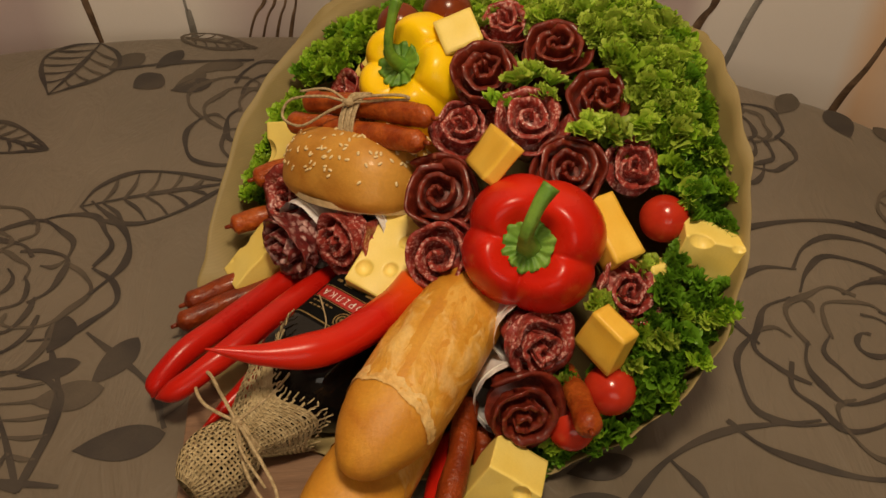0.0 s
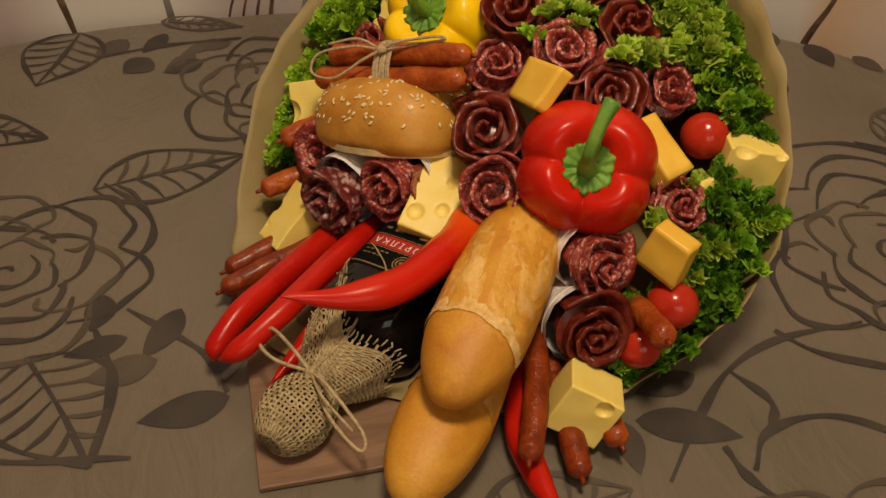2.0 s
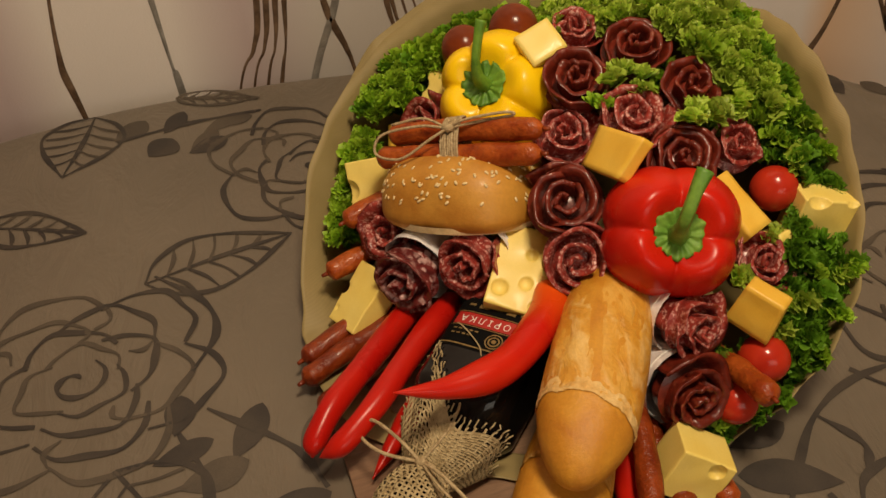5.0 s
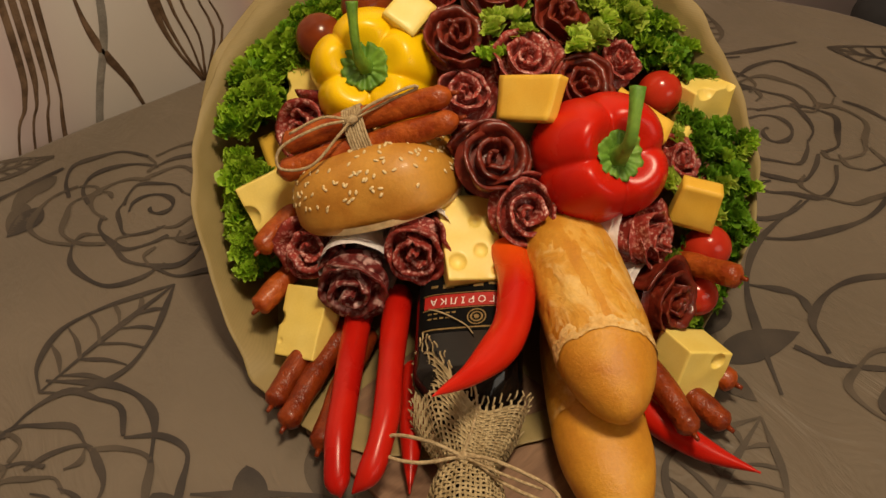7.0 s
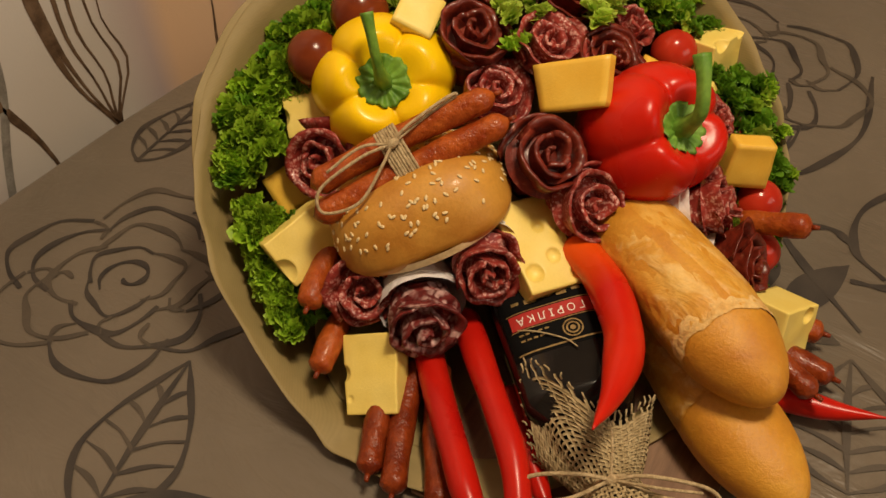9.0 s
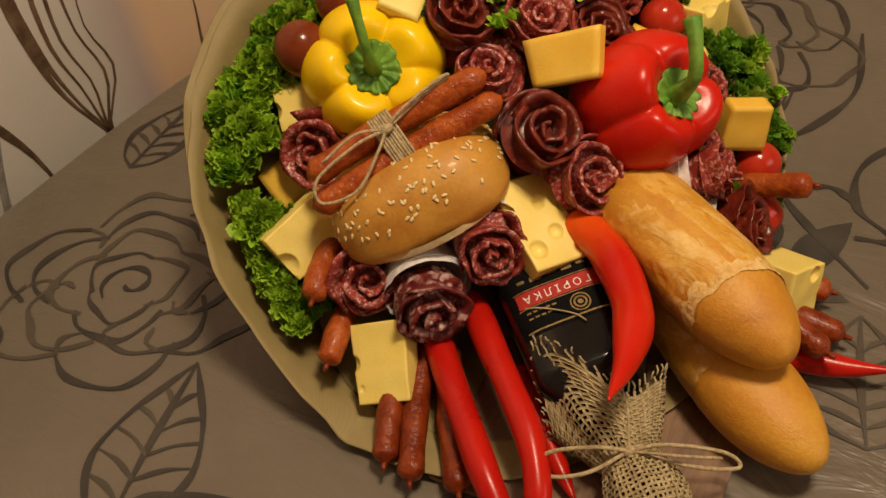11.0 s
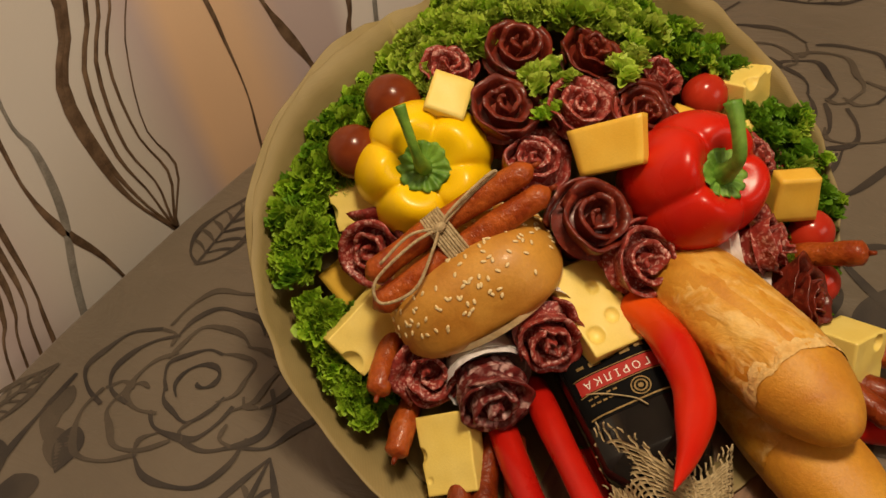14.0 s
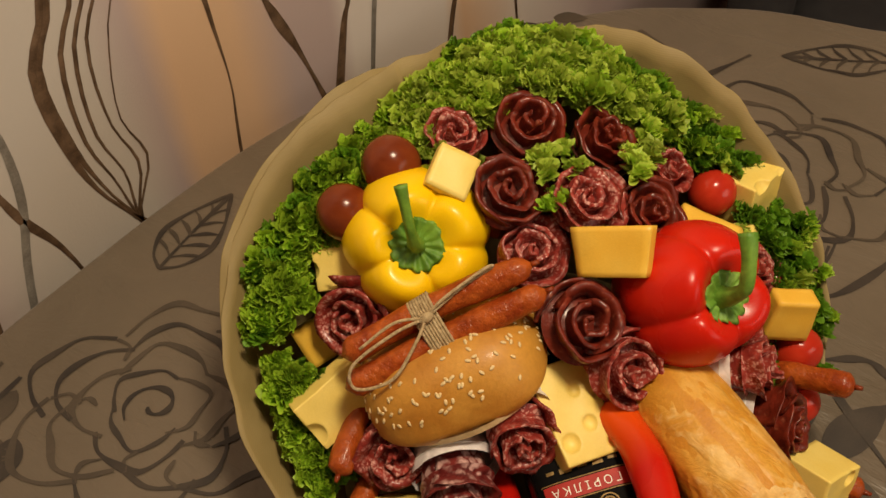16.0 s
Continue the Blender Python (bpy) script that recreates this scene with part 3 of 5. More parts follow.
armchair = thing("armchair", pose(1.40, 0.52, -0.75, 0, 0, -70), "charcoal upholstered armchair standing past the table", "armchair")
part("seat", box(-0.30, -0.30, 0.12, 0.30, 0.30, 0.42, 0.05), M_DARK, armchair)
part("backrest", box(-0.38, 0.22, 0.12, 0.38, 0.40, 0.72, 0.06), M_DARK, armchair)
for sx in (-1, 1):
    part("armrest", box(min(sx * 0.30, sx * 0.40), -0.32, 0.12, max(sx * 0.30, sx * 0.40), 0.25, 0.58, 0.04), M_DARK, armchair)
    for sy in (-0.26, 0.30):
        part("leg", box(sx * 0.32 - 0.02, sy - 0.02, 0.0, sx * 0.32 + 0.02, sy + 0.02, 0.13, 0.004), M_SKIN, armchair)

# ---------------------------------------------------------------- the bouquet's paper
CX, CY = 0.03, 0.52
RIM_WAVES = ((-0.0086, 0.0265, 0.0808, 0.1133), (0.0111, -0.0104, -0.0043, 0.0023), (0.0008, -0.0015, 0.0161, -0.0032), (-0.0062, -0.0006, 0.0041, 0.0032), (-0.0034, -0.0045, 0.0024, 0.0024))


def rim(a, s=1.0):
    """The paper's open edge at the angle a, s of the way out from the middle."""
    r, z = 0.1937, 0.0903
    for k, (rc, rs, zc, zs) in enumerate(RIM_WAVES, 1):
        c, w = math.cos(k * a), math.sin(k * a)
        r += rc * c + rs * w
        z += zc * c + zs * w
    return Vector((CX + r * s * math.cos(a), CY + r * s * math.sin(a), z))


def face_z(x, y):
    """Height of the bouquet's domed face over the table."""
    dx, dy = x - CX, y - CY
    a = math.atan2(dy, dx)
    e = rim(a)
    q = math.hypot(dx, dy) / math.hypot(e.x - CX, e.y - CY)
    return 0.088 + 0.43 * dx + 0.60 * dy + 0.068 * (1 - q * q)


def paper_wrap(u, v):
    a = 2 * math.pi * u
    e = rim(a)
    e.z = max(e.z + 0.003 * wav(math.cos(a) * 4, math.sin(a) * 4, 1), 0.010 + 0.002 * wav(a * 3, 0))
    back = max(0.0, min(1.0, (e.z - 0.03) * 8))
    foot = rim(a, 0.84 - 0.14 * back)
    foot.z = 0.006
    p = e.lerp(foot, v)
    bow = math.sin(math.pi * v) * 0.004 * back
    p += Vector((math.cos(a), math.sin(a), 0)) * bow
    p += Vector((math.cos(a), math.sin(a), 0.3)) * 0.004 * wav(math.cos(a) * 9, math.sin(a) * 9, v * 1.5) * (1 - v)
    p.z = max(p.z, 0.005)
    return p


wrap = thing("paper_wrap", Matrix(), "brown ribbed kraft paper wrapped round the bouquet on the tablecloth", "wrapping paper")
side = part("paper_cone", sheet(paper_wrap, 220, 14, loop_u=True), M_KRAFT, wrap)
sol = side.modifiers.new("thickness", "SOLIDIFY")
sol.thickness = 0.0007


def outer_layer(u, v):
    """The overlapping second sheet behind the bouquet, folded over at its edge."""
    a = radians(72 + 56 * u)
    ends = min(1.0, u * 7, (1 - u) * 7)
    e = rim(a, 1.0 + 0.006 * ends)
    e.z += (0.004 + 0.006 * wav(u * 5, 2.0)) * ends - 0.004 * (1 - ends)
    foot = rim(a, 0.70)
    foot.z = 0.008
    return e.lerp(foot, v) + Vector((math.cos(a), math.sin(a), 0)) * (math.sin(math.pi * v) * 0.004 + 0.0014)


layer = part("outer_layer", sheet(outer_layer, 90, 10), M_KRAFT, wrap)
layer.modifiers.new("thickness", "SOLIDIFY").thickness = 0.0007
base = [rim(2 * math.pi * i / 80, 0.86) for i in range(80)]
part("paper_base", ([(p.x, p.y, 0.0050) for p in base], [tuple(range(80))]), M_KRAFT, wrap, smooth=False)
board = part("serving_board", box(-0.0725, -0.085, -0.0022, 0.0725, 0.085, 0.0022, 0.0008), M_BOARD, smooth=False, m=pose(-0.092, 0.416, 0.0036, 0, 0, 6))
tagged(board, "thin brown wood-grain board under the bouquet's front", "board")

# ---------------------------------------------------------------- makers of the food
CORE = Vector((0.02, 0.60, -0.03))


def outward(p):
    return (Vector(p) - CORE).normalized()


def facing(p):
    """Upper blooms lean to the front and the left side of the bouquet."""
    return (outward(p) * 0.55 + Vector((-0.36, -0.58, 0.62)) * 0.6).normalized()


def meat_rose(pos, radius, mat, turns, seed, label, name="salami_rose", axis=None, wrapped=False, deep=0.045, spin=0.0):
    """Slices rolled into a rose: a tight heart and looser petals round it."""
    rr = random.Random(seed)
    ax = axis or (facing(pos) if pos[2] > 0.11 else outward(pos))
    deep = 0.034 if wrapped else deep
    ob = thing(name, basis(pos, ax, (math.cos(spin), math.sin(spin), 0.1)), label, "meat rose", "meat roses in the bouquet")
    r0 = 0.0030
    turns *= 0.84
    total = 2 * math.pi * turns
    count = max(4, round(turns * 1.7))
    ph = rr.uniform(0, 6)
    thick = 0.0030 if mat is not M_CURED else 0.0036
    part("heart", sheet(lambda u, v: (radius * 0.88 * v * math.cos(6.283185 * u), radius * 0.88 * v * math.sin(6.283185 * u), -0.0115 - 0.008 * v * v), 32, 6, loop_u=True), mat, ob)

    def petal(a, b, lift):
        lean, tilt_a, tilt = rr.uniform(-0.002, 0.002), rr.uniform(0, 6.28), rr.uniform(0.0, 0.0022)
        fold = rr.uniform(0.0015, 0.0075)

        def point(u, v):
            phi = a + (b - a) * u
            f = phi / total
            rad = r0 + (radius - r0) * f ** 0.95 + lift
            sag = tilt * math.sin(phi + tilt_a) + 0.0042 * wav(phi * 0.9, seed * 1.7) + 0.0016 * wav(phi * 3.3, seed)
            high = 0.002 - 0.009 * f ** 2 + sag + lean
            end = min(1.0, min(u, 1 - u) * 6 + 0.2)
            high = high * end - 0.011 * (1 - end)
            low = -deep if f > 0.70 else -0.016
            w = v * 2 if v <= 0.5 else (1 - v) * 2
            inside = v > 0.5
            top_round = max(0.0, (w - 0.90) / 0.10)
            zz = low + (high - low) * min(1.0, w * 1.03)
            flare = fold * f * max(0.0, (w - 0.5) / 0.5) ** 2
            pinch = 1 - 0.20 * (1 - w) * (1 if low < -0.02 else 0.4)
            rad = rad * pinch + flare + 0.0040 * wav(math.cos(phi) * 1.6 + seed, math.sin(phi) * 1.6, zz * 40 + f * 3) * (0.25 + f)
            rad -= thick * (1 - 0.5 * top_round) if inside else thick * 0.5 * top_round
            return rad * math.cos(phi), rad * math.sin(phi), zz - 0.0008 * top_round
        nu = max(16, int((b - a) * 8))
        vs, fs = sheet(point, nu, 24, loop_v=True)
        fs.append(tuple(range(24)))
        fs.append(tuple(reversed(range((nu - 1) * 24, nu * 24))))
        part("slice", (vs, fs), mat, ob)
    step = total / count
    for k in range(count):
        petal(max(0.0, k * step - 0.5), min(total, (k + 1) * step + 0.35), 0.0009 * (k % 2))
    if wrapped:
        film = sheet(lambda u, v: ((radius * (1.05 - 0.28 * v) + 0.0012 * wav(math.cos(6.283 * u) * 5, v * 6, math.sin(6.283 * u) * 5 + seed)) * math.cos(6.283185 * u), (radius * (1.05 - 0.28 * v) + 0.0012 * wav(math.cos(6.283 * u) * 5, v * 6, math.sin(6.283 * u) * 5 + seed)) * math.sin(6.283185 * u), -0.026 - 0.050 * v), 40, 16, loop_u=True)
        part("film_sleeve", film, M_WRAP, ob, "white crinkled film sleeve")
        ring = [Vector((radius * 1.01 * math.cos(q / 36 * 6.2832), radius * 1.01 * math.sin(q / 36 * 6.2832), -0.034 + 0.0015 * math.sin(q / 36 * 6.2832))) for q in range(37)]
        part("thread", tube(ring, 0.0008, 6), M_INK, ob, "thin white thread")
    return ob


def pepper(pos, axis, spin, radius, height, lobes, skin, stem_mat, stem_path, seed, label, name, stem_r):
    """Bell pepper lying on its side, its stem end along axis; stem_path in world metres."""
    m = basis(pos, axis, (1, 0, 0.2))
    ob = thing(name, m, label, "bell pepper")

    def skin_at(u, v):
        a, ph = 2 * math.pi * u, math.pi * v
        ring = math.sin(ph)
        lobe = abs(math.sin(lobes * (a + spin) / 2 + 0.25 * math.sin(a * 2 + seed))) ** 0.55
        k = (0.85 + 0.15 * lobe) * (1 + 0.05 * math.sin(a + seed))
        rho = radius * k * ring ** 0.72
        z = -math.cos(ph)
        z = math.copysign(abs(z) ** 0.8, z) * height * 0.5
        q = ring ** 0.72
        if z > 0:
            z += height * (0.11 * lobe * math.exp(-((q - 0.62) / 0.26) ** 2)) - height * 0.13 * math.exp(-(q / 0.38) ** 2)
        else:
            rho *= 1 - 0.12 * (-z / (height * 0.5))
        return rho * math.cos(a), rho * math.sin(a), z
    part("skin", sheet(skin_at, 112, 48, loop_u=True), skin, ob)
    zc = height * 0.5 * (1 - 0.23) + 0.0028
    rc = radius * 0.345

    def cap(u, v):
        a = 2 * math.pi * u
        w = v * 2 if v <= 0.5 else (1 - v) * 2
        edge = rc * (1 + 0.05 * math.sin(a * 6 + seed) + 0.025 * math.sin(a * 15) + 0.03 * math.sin(a * 3))
        z = zc + 0.0030 * (1 - w) ** 2 + 0.0045 * w * w + 0.0014 * math.sin(a * 12) * w + 0.0016 * math.exp(-((w - 0.72) / 0.16) ** 2) * (0.5 + 0.5 * math.sin(a * 10 + seed))
        return edge * w * math.cos(a), edge * w * math.sin(a), z - (0.0028 if v > 0.5 else 0)
    part("calyx", sheet(cap, 72, 15, loop_u=True), stem_mat, ob)
    inv = m.inverted()
    path = [Vector((0, 0, zc))] + [inv @ Vector(p) for p in stem_path]
    c = spline(path, 22)
    part("stem", tube(c, lambda f: stem_r * (1.9 - 0.9 * min(1, f * 2.4) + 0.35 * max(0, f - 0.7) * 3), 14, lambda f, a: 1 + 0.10 * math.sin(a * 5)), stem_mat, ob)
    return ob


def cheese(pos, normal, along, w, h, d, mat, label, holes=(), taper=0.0, skew=0.0):
    """A cut block, its front face at pos; holes: (x, y, radius) on that face."""
    n = 40 if holes else 10
    m = basis(pos, normal, along)
    rng = random.Random(int(pos[0] * 9000) + int(pos[1] * 777))
    vs, fs = [], []
    rad = 0.0007

    def face(fn, nu, nv):
        nonlocal vs, fs
        vs, fs = join((vs, fs), sheet(fn, nu, nv))

    def shape(x, y, z):
        q = Vector((max(-w / 2 + rad, min(w / 2 - rad, x)), max(-h / 2 + rad, min(h / 2 - rad, y)), max(-d + rad, min(-rad, z))))
        p = Vector((x, y, z))
        if (p - q).length > 1e-9:
            p = q + (p - q).normalized() * rad
        p.x *= 1 + taper * (p.y / h)
        p.x += skew * p.y
        p.z -= 0.0010 * wav(x * 60 + pos[0] * 50, y * 60, z * 60)
        for hx, hy, hr in holes:
            c = Vector((hx, hy, hr * 0.35))
            v = p - c
            if v.length < hr:
                p = c + v.normalized() * hr
        return p
    k = max(8, n // 3)
    face(lambda u, v: shape((u - 0.5) * w, (v - 0.5) * h, 0), n, n)
    face(lambda u, v: shape((0.5 - u) * w, (v - 0.5) * h, -d), n, n)
    face(lambda u, v: shape((u - 0.5) * w, -h / 2, -d * (1 - v)), n, k)
    face(lambda u, v: shape((0.5 - u) * w, h / 2, -d * (1 - v)), n, k)
    face(lambda u, v: shape(w / 2, (u - 0.5) * h, -d * (1 - v)), n, k)
    face(lambda u, v: shape(-w / 2, (0.5 - u) * h, -d * (1 - v)), n, k)
    ob = part("cheese_block", (vs, fs), mat, m=m)
    bm = bmesh.new()
    bm.from_mesh(ob.data)
    bmesh.ops.remove_doubles(bm, verts=bm.verts, dist=0.0004)
    bmesh.ops.recalc_face_normals(bm, faces=bm.faces)
    bm.to_mesh(ob.data)
    bm.free()
    return tagged(ob, label, "cheese", "cheese blocks in the bouquet")


def sausage(points, radius, mat, label, seed=0, name="smoked_sausage"):
    """A thin link with puckered, knotted ends; one mesh with two tip parts."""
    c = spline(points, 34)

    def fat(f):
        e = min(f, 1 - f)
        return radius * (min(1.0, (e / 0.06)) ** 0.5 if e > 0.0 else 0.08) * (1 + 0.05 * math.sin(f * 17 + seed)) + 0.0004
    ob = part(name, tube(c, fat, 18, lambda f, a: 1 + 0.05 * wav(math.cos(a) * 2, math.sin(a) * 2, f * 14 + seed)), mat)
    t = (c[-1] - c[-2]).normalized()
    part("knot", tube([c[-1] - t * 0.001, c[-1] + t * 0.0022, c[-1] + t * 0.0045], lambda f: 0.0021 - 0.0007 * f, 8), M_SAUSD, ob)
    return tagged(ob, label, "sausage", "smoked sausages")


def chili(points, radius, mat, label, seed=0, blunt=False):
    c = spline(points, 48)

    def fat(f):
        head = min(1.0, (f / 0.06)) ** 0.5 if f > 0 else 0.15
        return max(0.0006, radius * head * (1 - 0.22 * f) * (1 - max(0, (f - (0.72 if blunt else 0.55)) / (0.28 if blunt else 0.45)) ** (2.6 if blunt else 1.6) * 0.97)) * (1 + 0.03 * math.sin(f * 21 + seed))
    ob = part("chili_pepper", tube(c, fat, 20, lambda f, a: 1 + 0.07 * wav(math.cos(a) * 1.3, math.sin(a) * 1.3, f * 5 + seed * 3)), mat)
    t = (c[0] - c[1]).normalized()
    part("stalk_scar", tube([c[0] + t * -0.0015, c[0] + t * 0.0006, c[0] + t * 0.0022], lambda f: radius * (0.42 - 0.16 * f), 12), M_STEM, ob, "small green stalk end")
    return tagged(ob, label, "chili pepper", "chili peppers")


def tomato(pos, r, mat, label, seed):
    ob = part("cherry_tomato", sheet(lambda u, v: (r * math.sin(math.pi * v) * math.cos(6.283185 * u) * (1 + 0.015 * math.sin(5 * 6.283185 * u + seed)), r * math.sin(math.pi * v) * math.sin(6.283185 * u), -r * 1.05 * math.cos(math.pi * v)), 44, 26, loop_u=True), mat, m=basis(pos, outward(pos)))
    return tagged(ob, label, "tomato", "cherry tomatoes")


def leaf_blade(size, seed, frill):
    """A curly leaf: a fan whose edge is longer than its root, so that it ruffles at three scales."""
    rr = random.Random(seed)
    p1, p2, p3 = rr.uniform(0, 6), rr.uniform(0, 6), rr.uniform(0, 6)
    w = size * rr.uniform(0.85, 1.15)
    spread = rr.uniform(0.75, 1.15)

    def blade(u, v):
        a = (u - 0.5) * 2 * spread
        tooth = abs((u * 46 + p3) % 1 - 0.5) * 2
        jag = 1 + (0.06 * math.sin(u * 33 + p1) + 0.05 * math.sin(u * 83 + p2)) * v * v + 0.30 * (tooth - 0.5) * v ** 5
        d = w * v * jag
        amp = v ** 1.7 * size * frill
        k1 = u * 50 + p1 + 1.3 * math.sin(u * 8 + p3)
        k2 = u * 128 + p2 + 1.1 * math.sin(u * 19 + p1)
        lift = amp * (0.27 * math.sin(k1) + 0.20 * math.sin(k2 + v) + 0.060 * math.sin(u * 220 + p3))
        side = amp * (0.26 * math.cos(k1 * 1.0 + 1.0) * abs(math.sin(k1)) + 0.15 * math.sin(k2 * 1.1 + 1.5))
        fold = 0.10 * amp * math.sin(k1 * 2 + 1.0)
        curl = size * (0.30 * v - 0.34 * v * v)
        return (d * math.sin(a) * 0.85 + side * math.cos(a), curl * 0.8 + lift - size * 0.10, d * math.cos(a) * 0.85 + fold - 0.3 * side * math.sin(a))
    return blade


def lettuce_leaf(pos, axis, spin, size, mat, seed, label, frill=1.0):
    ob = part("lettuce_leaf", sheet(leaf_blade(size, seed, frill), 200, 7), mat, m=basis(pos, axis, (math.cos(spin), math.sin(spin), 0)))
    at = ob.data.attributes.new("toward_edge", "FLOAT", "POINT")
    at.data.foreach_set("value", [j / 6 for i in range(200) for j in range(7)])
    return tagged(ob, label, "lettuce", "lettuce leaves in the bouquet")


# ---------------------------------------------------------------- peppers
pepper((0.074, 0.471, 0.131), (-0.16, -0.74, 0.65), 0.4, 0.0495, 0.082, 4, M_RED, M_STEM, [(0.066, 0.440, 0.160), (0.064, 0.432, 0.176), (0.070, 0.436, 0.196), (0.077, 0.442, 0.206)], 1.0, "glossy red bell pepper with a bent green stem", "red_bell_pepper", 0.0043)
pepper((-0.001, 0.634, 0.156), (-0.52, -0.53, 0.67), 0.9, 0.0510, 0.080, 5, M_YELLOW, M_STEMD, [(-0.026, 0.611, 0.190), (-0.028, 0.611, 0.204), (-0.025, 0.616, 0.222), (-0.022, 0.620, 0.231)], 2.2, "glossy yellow bell pepper with a dark green stem", "yellow_bell_pepper", 0.0033)

# ---------------------------------------------------------------- bun
E1 = Vector((0.70, -0.66, 0.22))
bun = thing("sesame_bun", basis((-0.043, 0.571, 0.102), (0.06, 0.44, 0.89), E1), "golden bun with sesame seeds and a pale base", "bun")
BR, BH = 0.0610, 0.0455


def bun_top(a, q):
    """A point of the crust: q runs from the middle of the dome to the base's edge."""
    t = q * math.pi / 2 * 1.25
    r = BR * math.sin(min(t, math.pi / 2)) ** 0.64 - (BR * 0.10 * max(0, t - math.pi / 2) ** 2 * 6)
    z = BH * math.cos(t) ** 0.72 if t < math.pi / 2 else -0.010 * (t - math.pi / 2) / 0.39
    k = (1 + 0.02 * math.sin(a * 2 + 1) + 0.012 * math.sin(a * 5)) * (abs(math.cos(a)) ** 2.7 + abs(math.sin(a)) ** 2.7) ** (-1 / 2.7)
    return Vector((r * math.cos(a) * k, r * math.sin(a) * k * 0.92, max(z, -0.02)))


part("crust", sheet(lambda u, v: bun_top(2 * math.pi * u, v), 72, 30, loop_u=True), M_BUN, bun)
part("base", sheet(lambda u, v: ((BR * (0.985 - 0.06 * v) if v < 0.6 else BR * 0.95 * (1 - v) / 0.4) * math.cos(6.283185 * u), (BR * (0.985 - 0.06 * v) if v < 0.6 else BR * 0.95 * (1 - v) / 0.4) * 0.92 * math.sin(6.283185 * u), -0.006 - 0.006 * min(1, v / 0.6)), 64, 14, loop_u=True), M_CRUMB, bun, "pale uncrusted base")
seed_mesh = mesh_of("sesame_seed", sheet(lambda u, v: (0.0012 * math.sin(math.pi * v) * math.cos(6.283 * u), 0.0020 * -math.cos(math.pi * v), 0.0006 * math.sin(math.pi * v) * math.sin(6.283 * u)), 6, 6, loop_u=True), M_SEED)
sr = random.Random(5)
for k in range(300):
    a, q = sr.uniform(0, 6.283), sr.random() ** 0.7 * 0.74
    p = bun_top(a, q)
    nrm = (p - Vector((0, 0, -BH * 0.35))).normalized()
    s = new("sesame_seed", seed_mesh)
    s.parent = bun
    s.matrix_basis = basis(p + nrm * 0.0003, nrm, (math.cos(k * 2.4), math.sin(k * 2.4), 0.1))

# ---------------------------------------------------------------- tied sausages
for pts, sd in (([(-0.094, 0.620, 0.142), (-0.044, 0.588, 0.160), (0.006, 0.545, 0.181)], 1), ([(-0.106, 0.609, 0.130), (-0.052, 0.573, 0.148), (0.001, 0.531, 0.170)], 2)):
    sausage(pts, 0.0085, M_SAUS, "reddish-brown smoked sausage tied with jute twine on the bun", sd)
twine = thing("twine_bow", Matrix(), "frayed jute twine tied in a bow round two sausages", "twine")
mid = Vector((-0.050, 0.581, 0.153))
sd = Vector((0.80, -0.50, 0.34)).normalized()
s1 = Vector((0.34, 0.68, 0.62))
s1 = (s1 - sd * s1.dot(sd)).normalized()
s2 = sd.cross(s1)
for k in range(8):
    o = mid + sd * (k - 3.5) * 0.0019
    part("wrap_strand", tube([o + s1 * (0.0205 * math.cos(q / 24 * 6.2832)) + s2 * ((0.0108 + 0.0006 * (k % 3)) * math.sin(q / 24 * 6.2832)) for q in range(25)], 0.0011, 6), M_TWINE, twine)
nk = Vector((-0.056, 0.581, 0.168))
part("knot", tube([nk + Vector((-0.004, 0.002, -0.001)), nk, nk + Vector((0.004, -0.002, 0.001))], lambda f: 0.0034 * math.sin(math.pi * (0.2 + 0.6 * f)), 10), M_TWINE, twine)
part("bow_loop", tube(spline([nk, nk + Vector((-0.020, 0.010, -0.002)), nk + Vector((-0.046, 0.022, -0.014)), nk + Vector((-0.052, 0.016, -0.026)), nk + Vector((-0.036, 0.000, -0.022)), nk + Vector((-0.014, -0.003, -0.006)), nk], 44), 0.0011, 7), M_TWINE, twine)
part("bow_loop", tube(spline([nk, nk + Vector((0.012, -0.004, 0.008)), nk + Vector((0.038, -0.016, 0.018)), nk + Vector((0.044, -0.018, 0.016)), nk + Vector((0.026, -0.008, 0.008)), nk], 36), 0.0011, 7), M_TWINE, twine)
part("bow_end", tube(spline([nk, nk + Vector((-0.016, 0.012, 0.003)), nk + Vector((-0.038, 0.022, -0.006))], 16), 0.0010, 7), M_TWINE, twine)

# ---------------------------------------------------------------- meat roses
DK = "dark cured beef slices rolled into a glossy rose"
SL = "marbled salami slices rolled into a rose"
WR = "salami rose in a white film sleeve tied with thread"
meat_rose((0.010, 0.503, 0.150), 0.0300, M_CURED, 4.0, 11, DK, "beef_rose")
meat_rose((0.011, 0.468, 0.121), 0.0285, M_SALAMI, 3.9, 12, SL, axis=Vector((-0.30, -0.80, 0.52)))
meat_rose((0.026, 0.555, 0.172), 0.0235, M_SALAMI, 3.7, 13, SL)
meat_rose((0.100, 0.507, 0.171), 0.0275, M_CURED, 4.2, 14, DK, "beef_rose")
meat_rose((0.072, 0.542, 0.189), 0.0250, M_SALAMI, 3.6, 15, SL)
meat_rose((0.147, 0.518, 0.168), 0.0205, M_SALAMI, 3.0, 16, SL)
meat_rose((0.125, 0.558, 0.196), 0.0250, M_CURED, 3.5, 17, DK, "beef_rose")
meat_rose((0.041, 0.583, 0.201), 0.0270, M_CURED, 3.8, 18, DK, "beef_rose")
meat_rose((0.093, 0.602, 0.212), 0.0270, M_CURED, 3.8, 19, DK, "beef_rose")
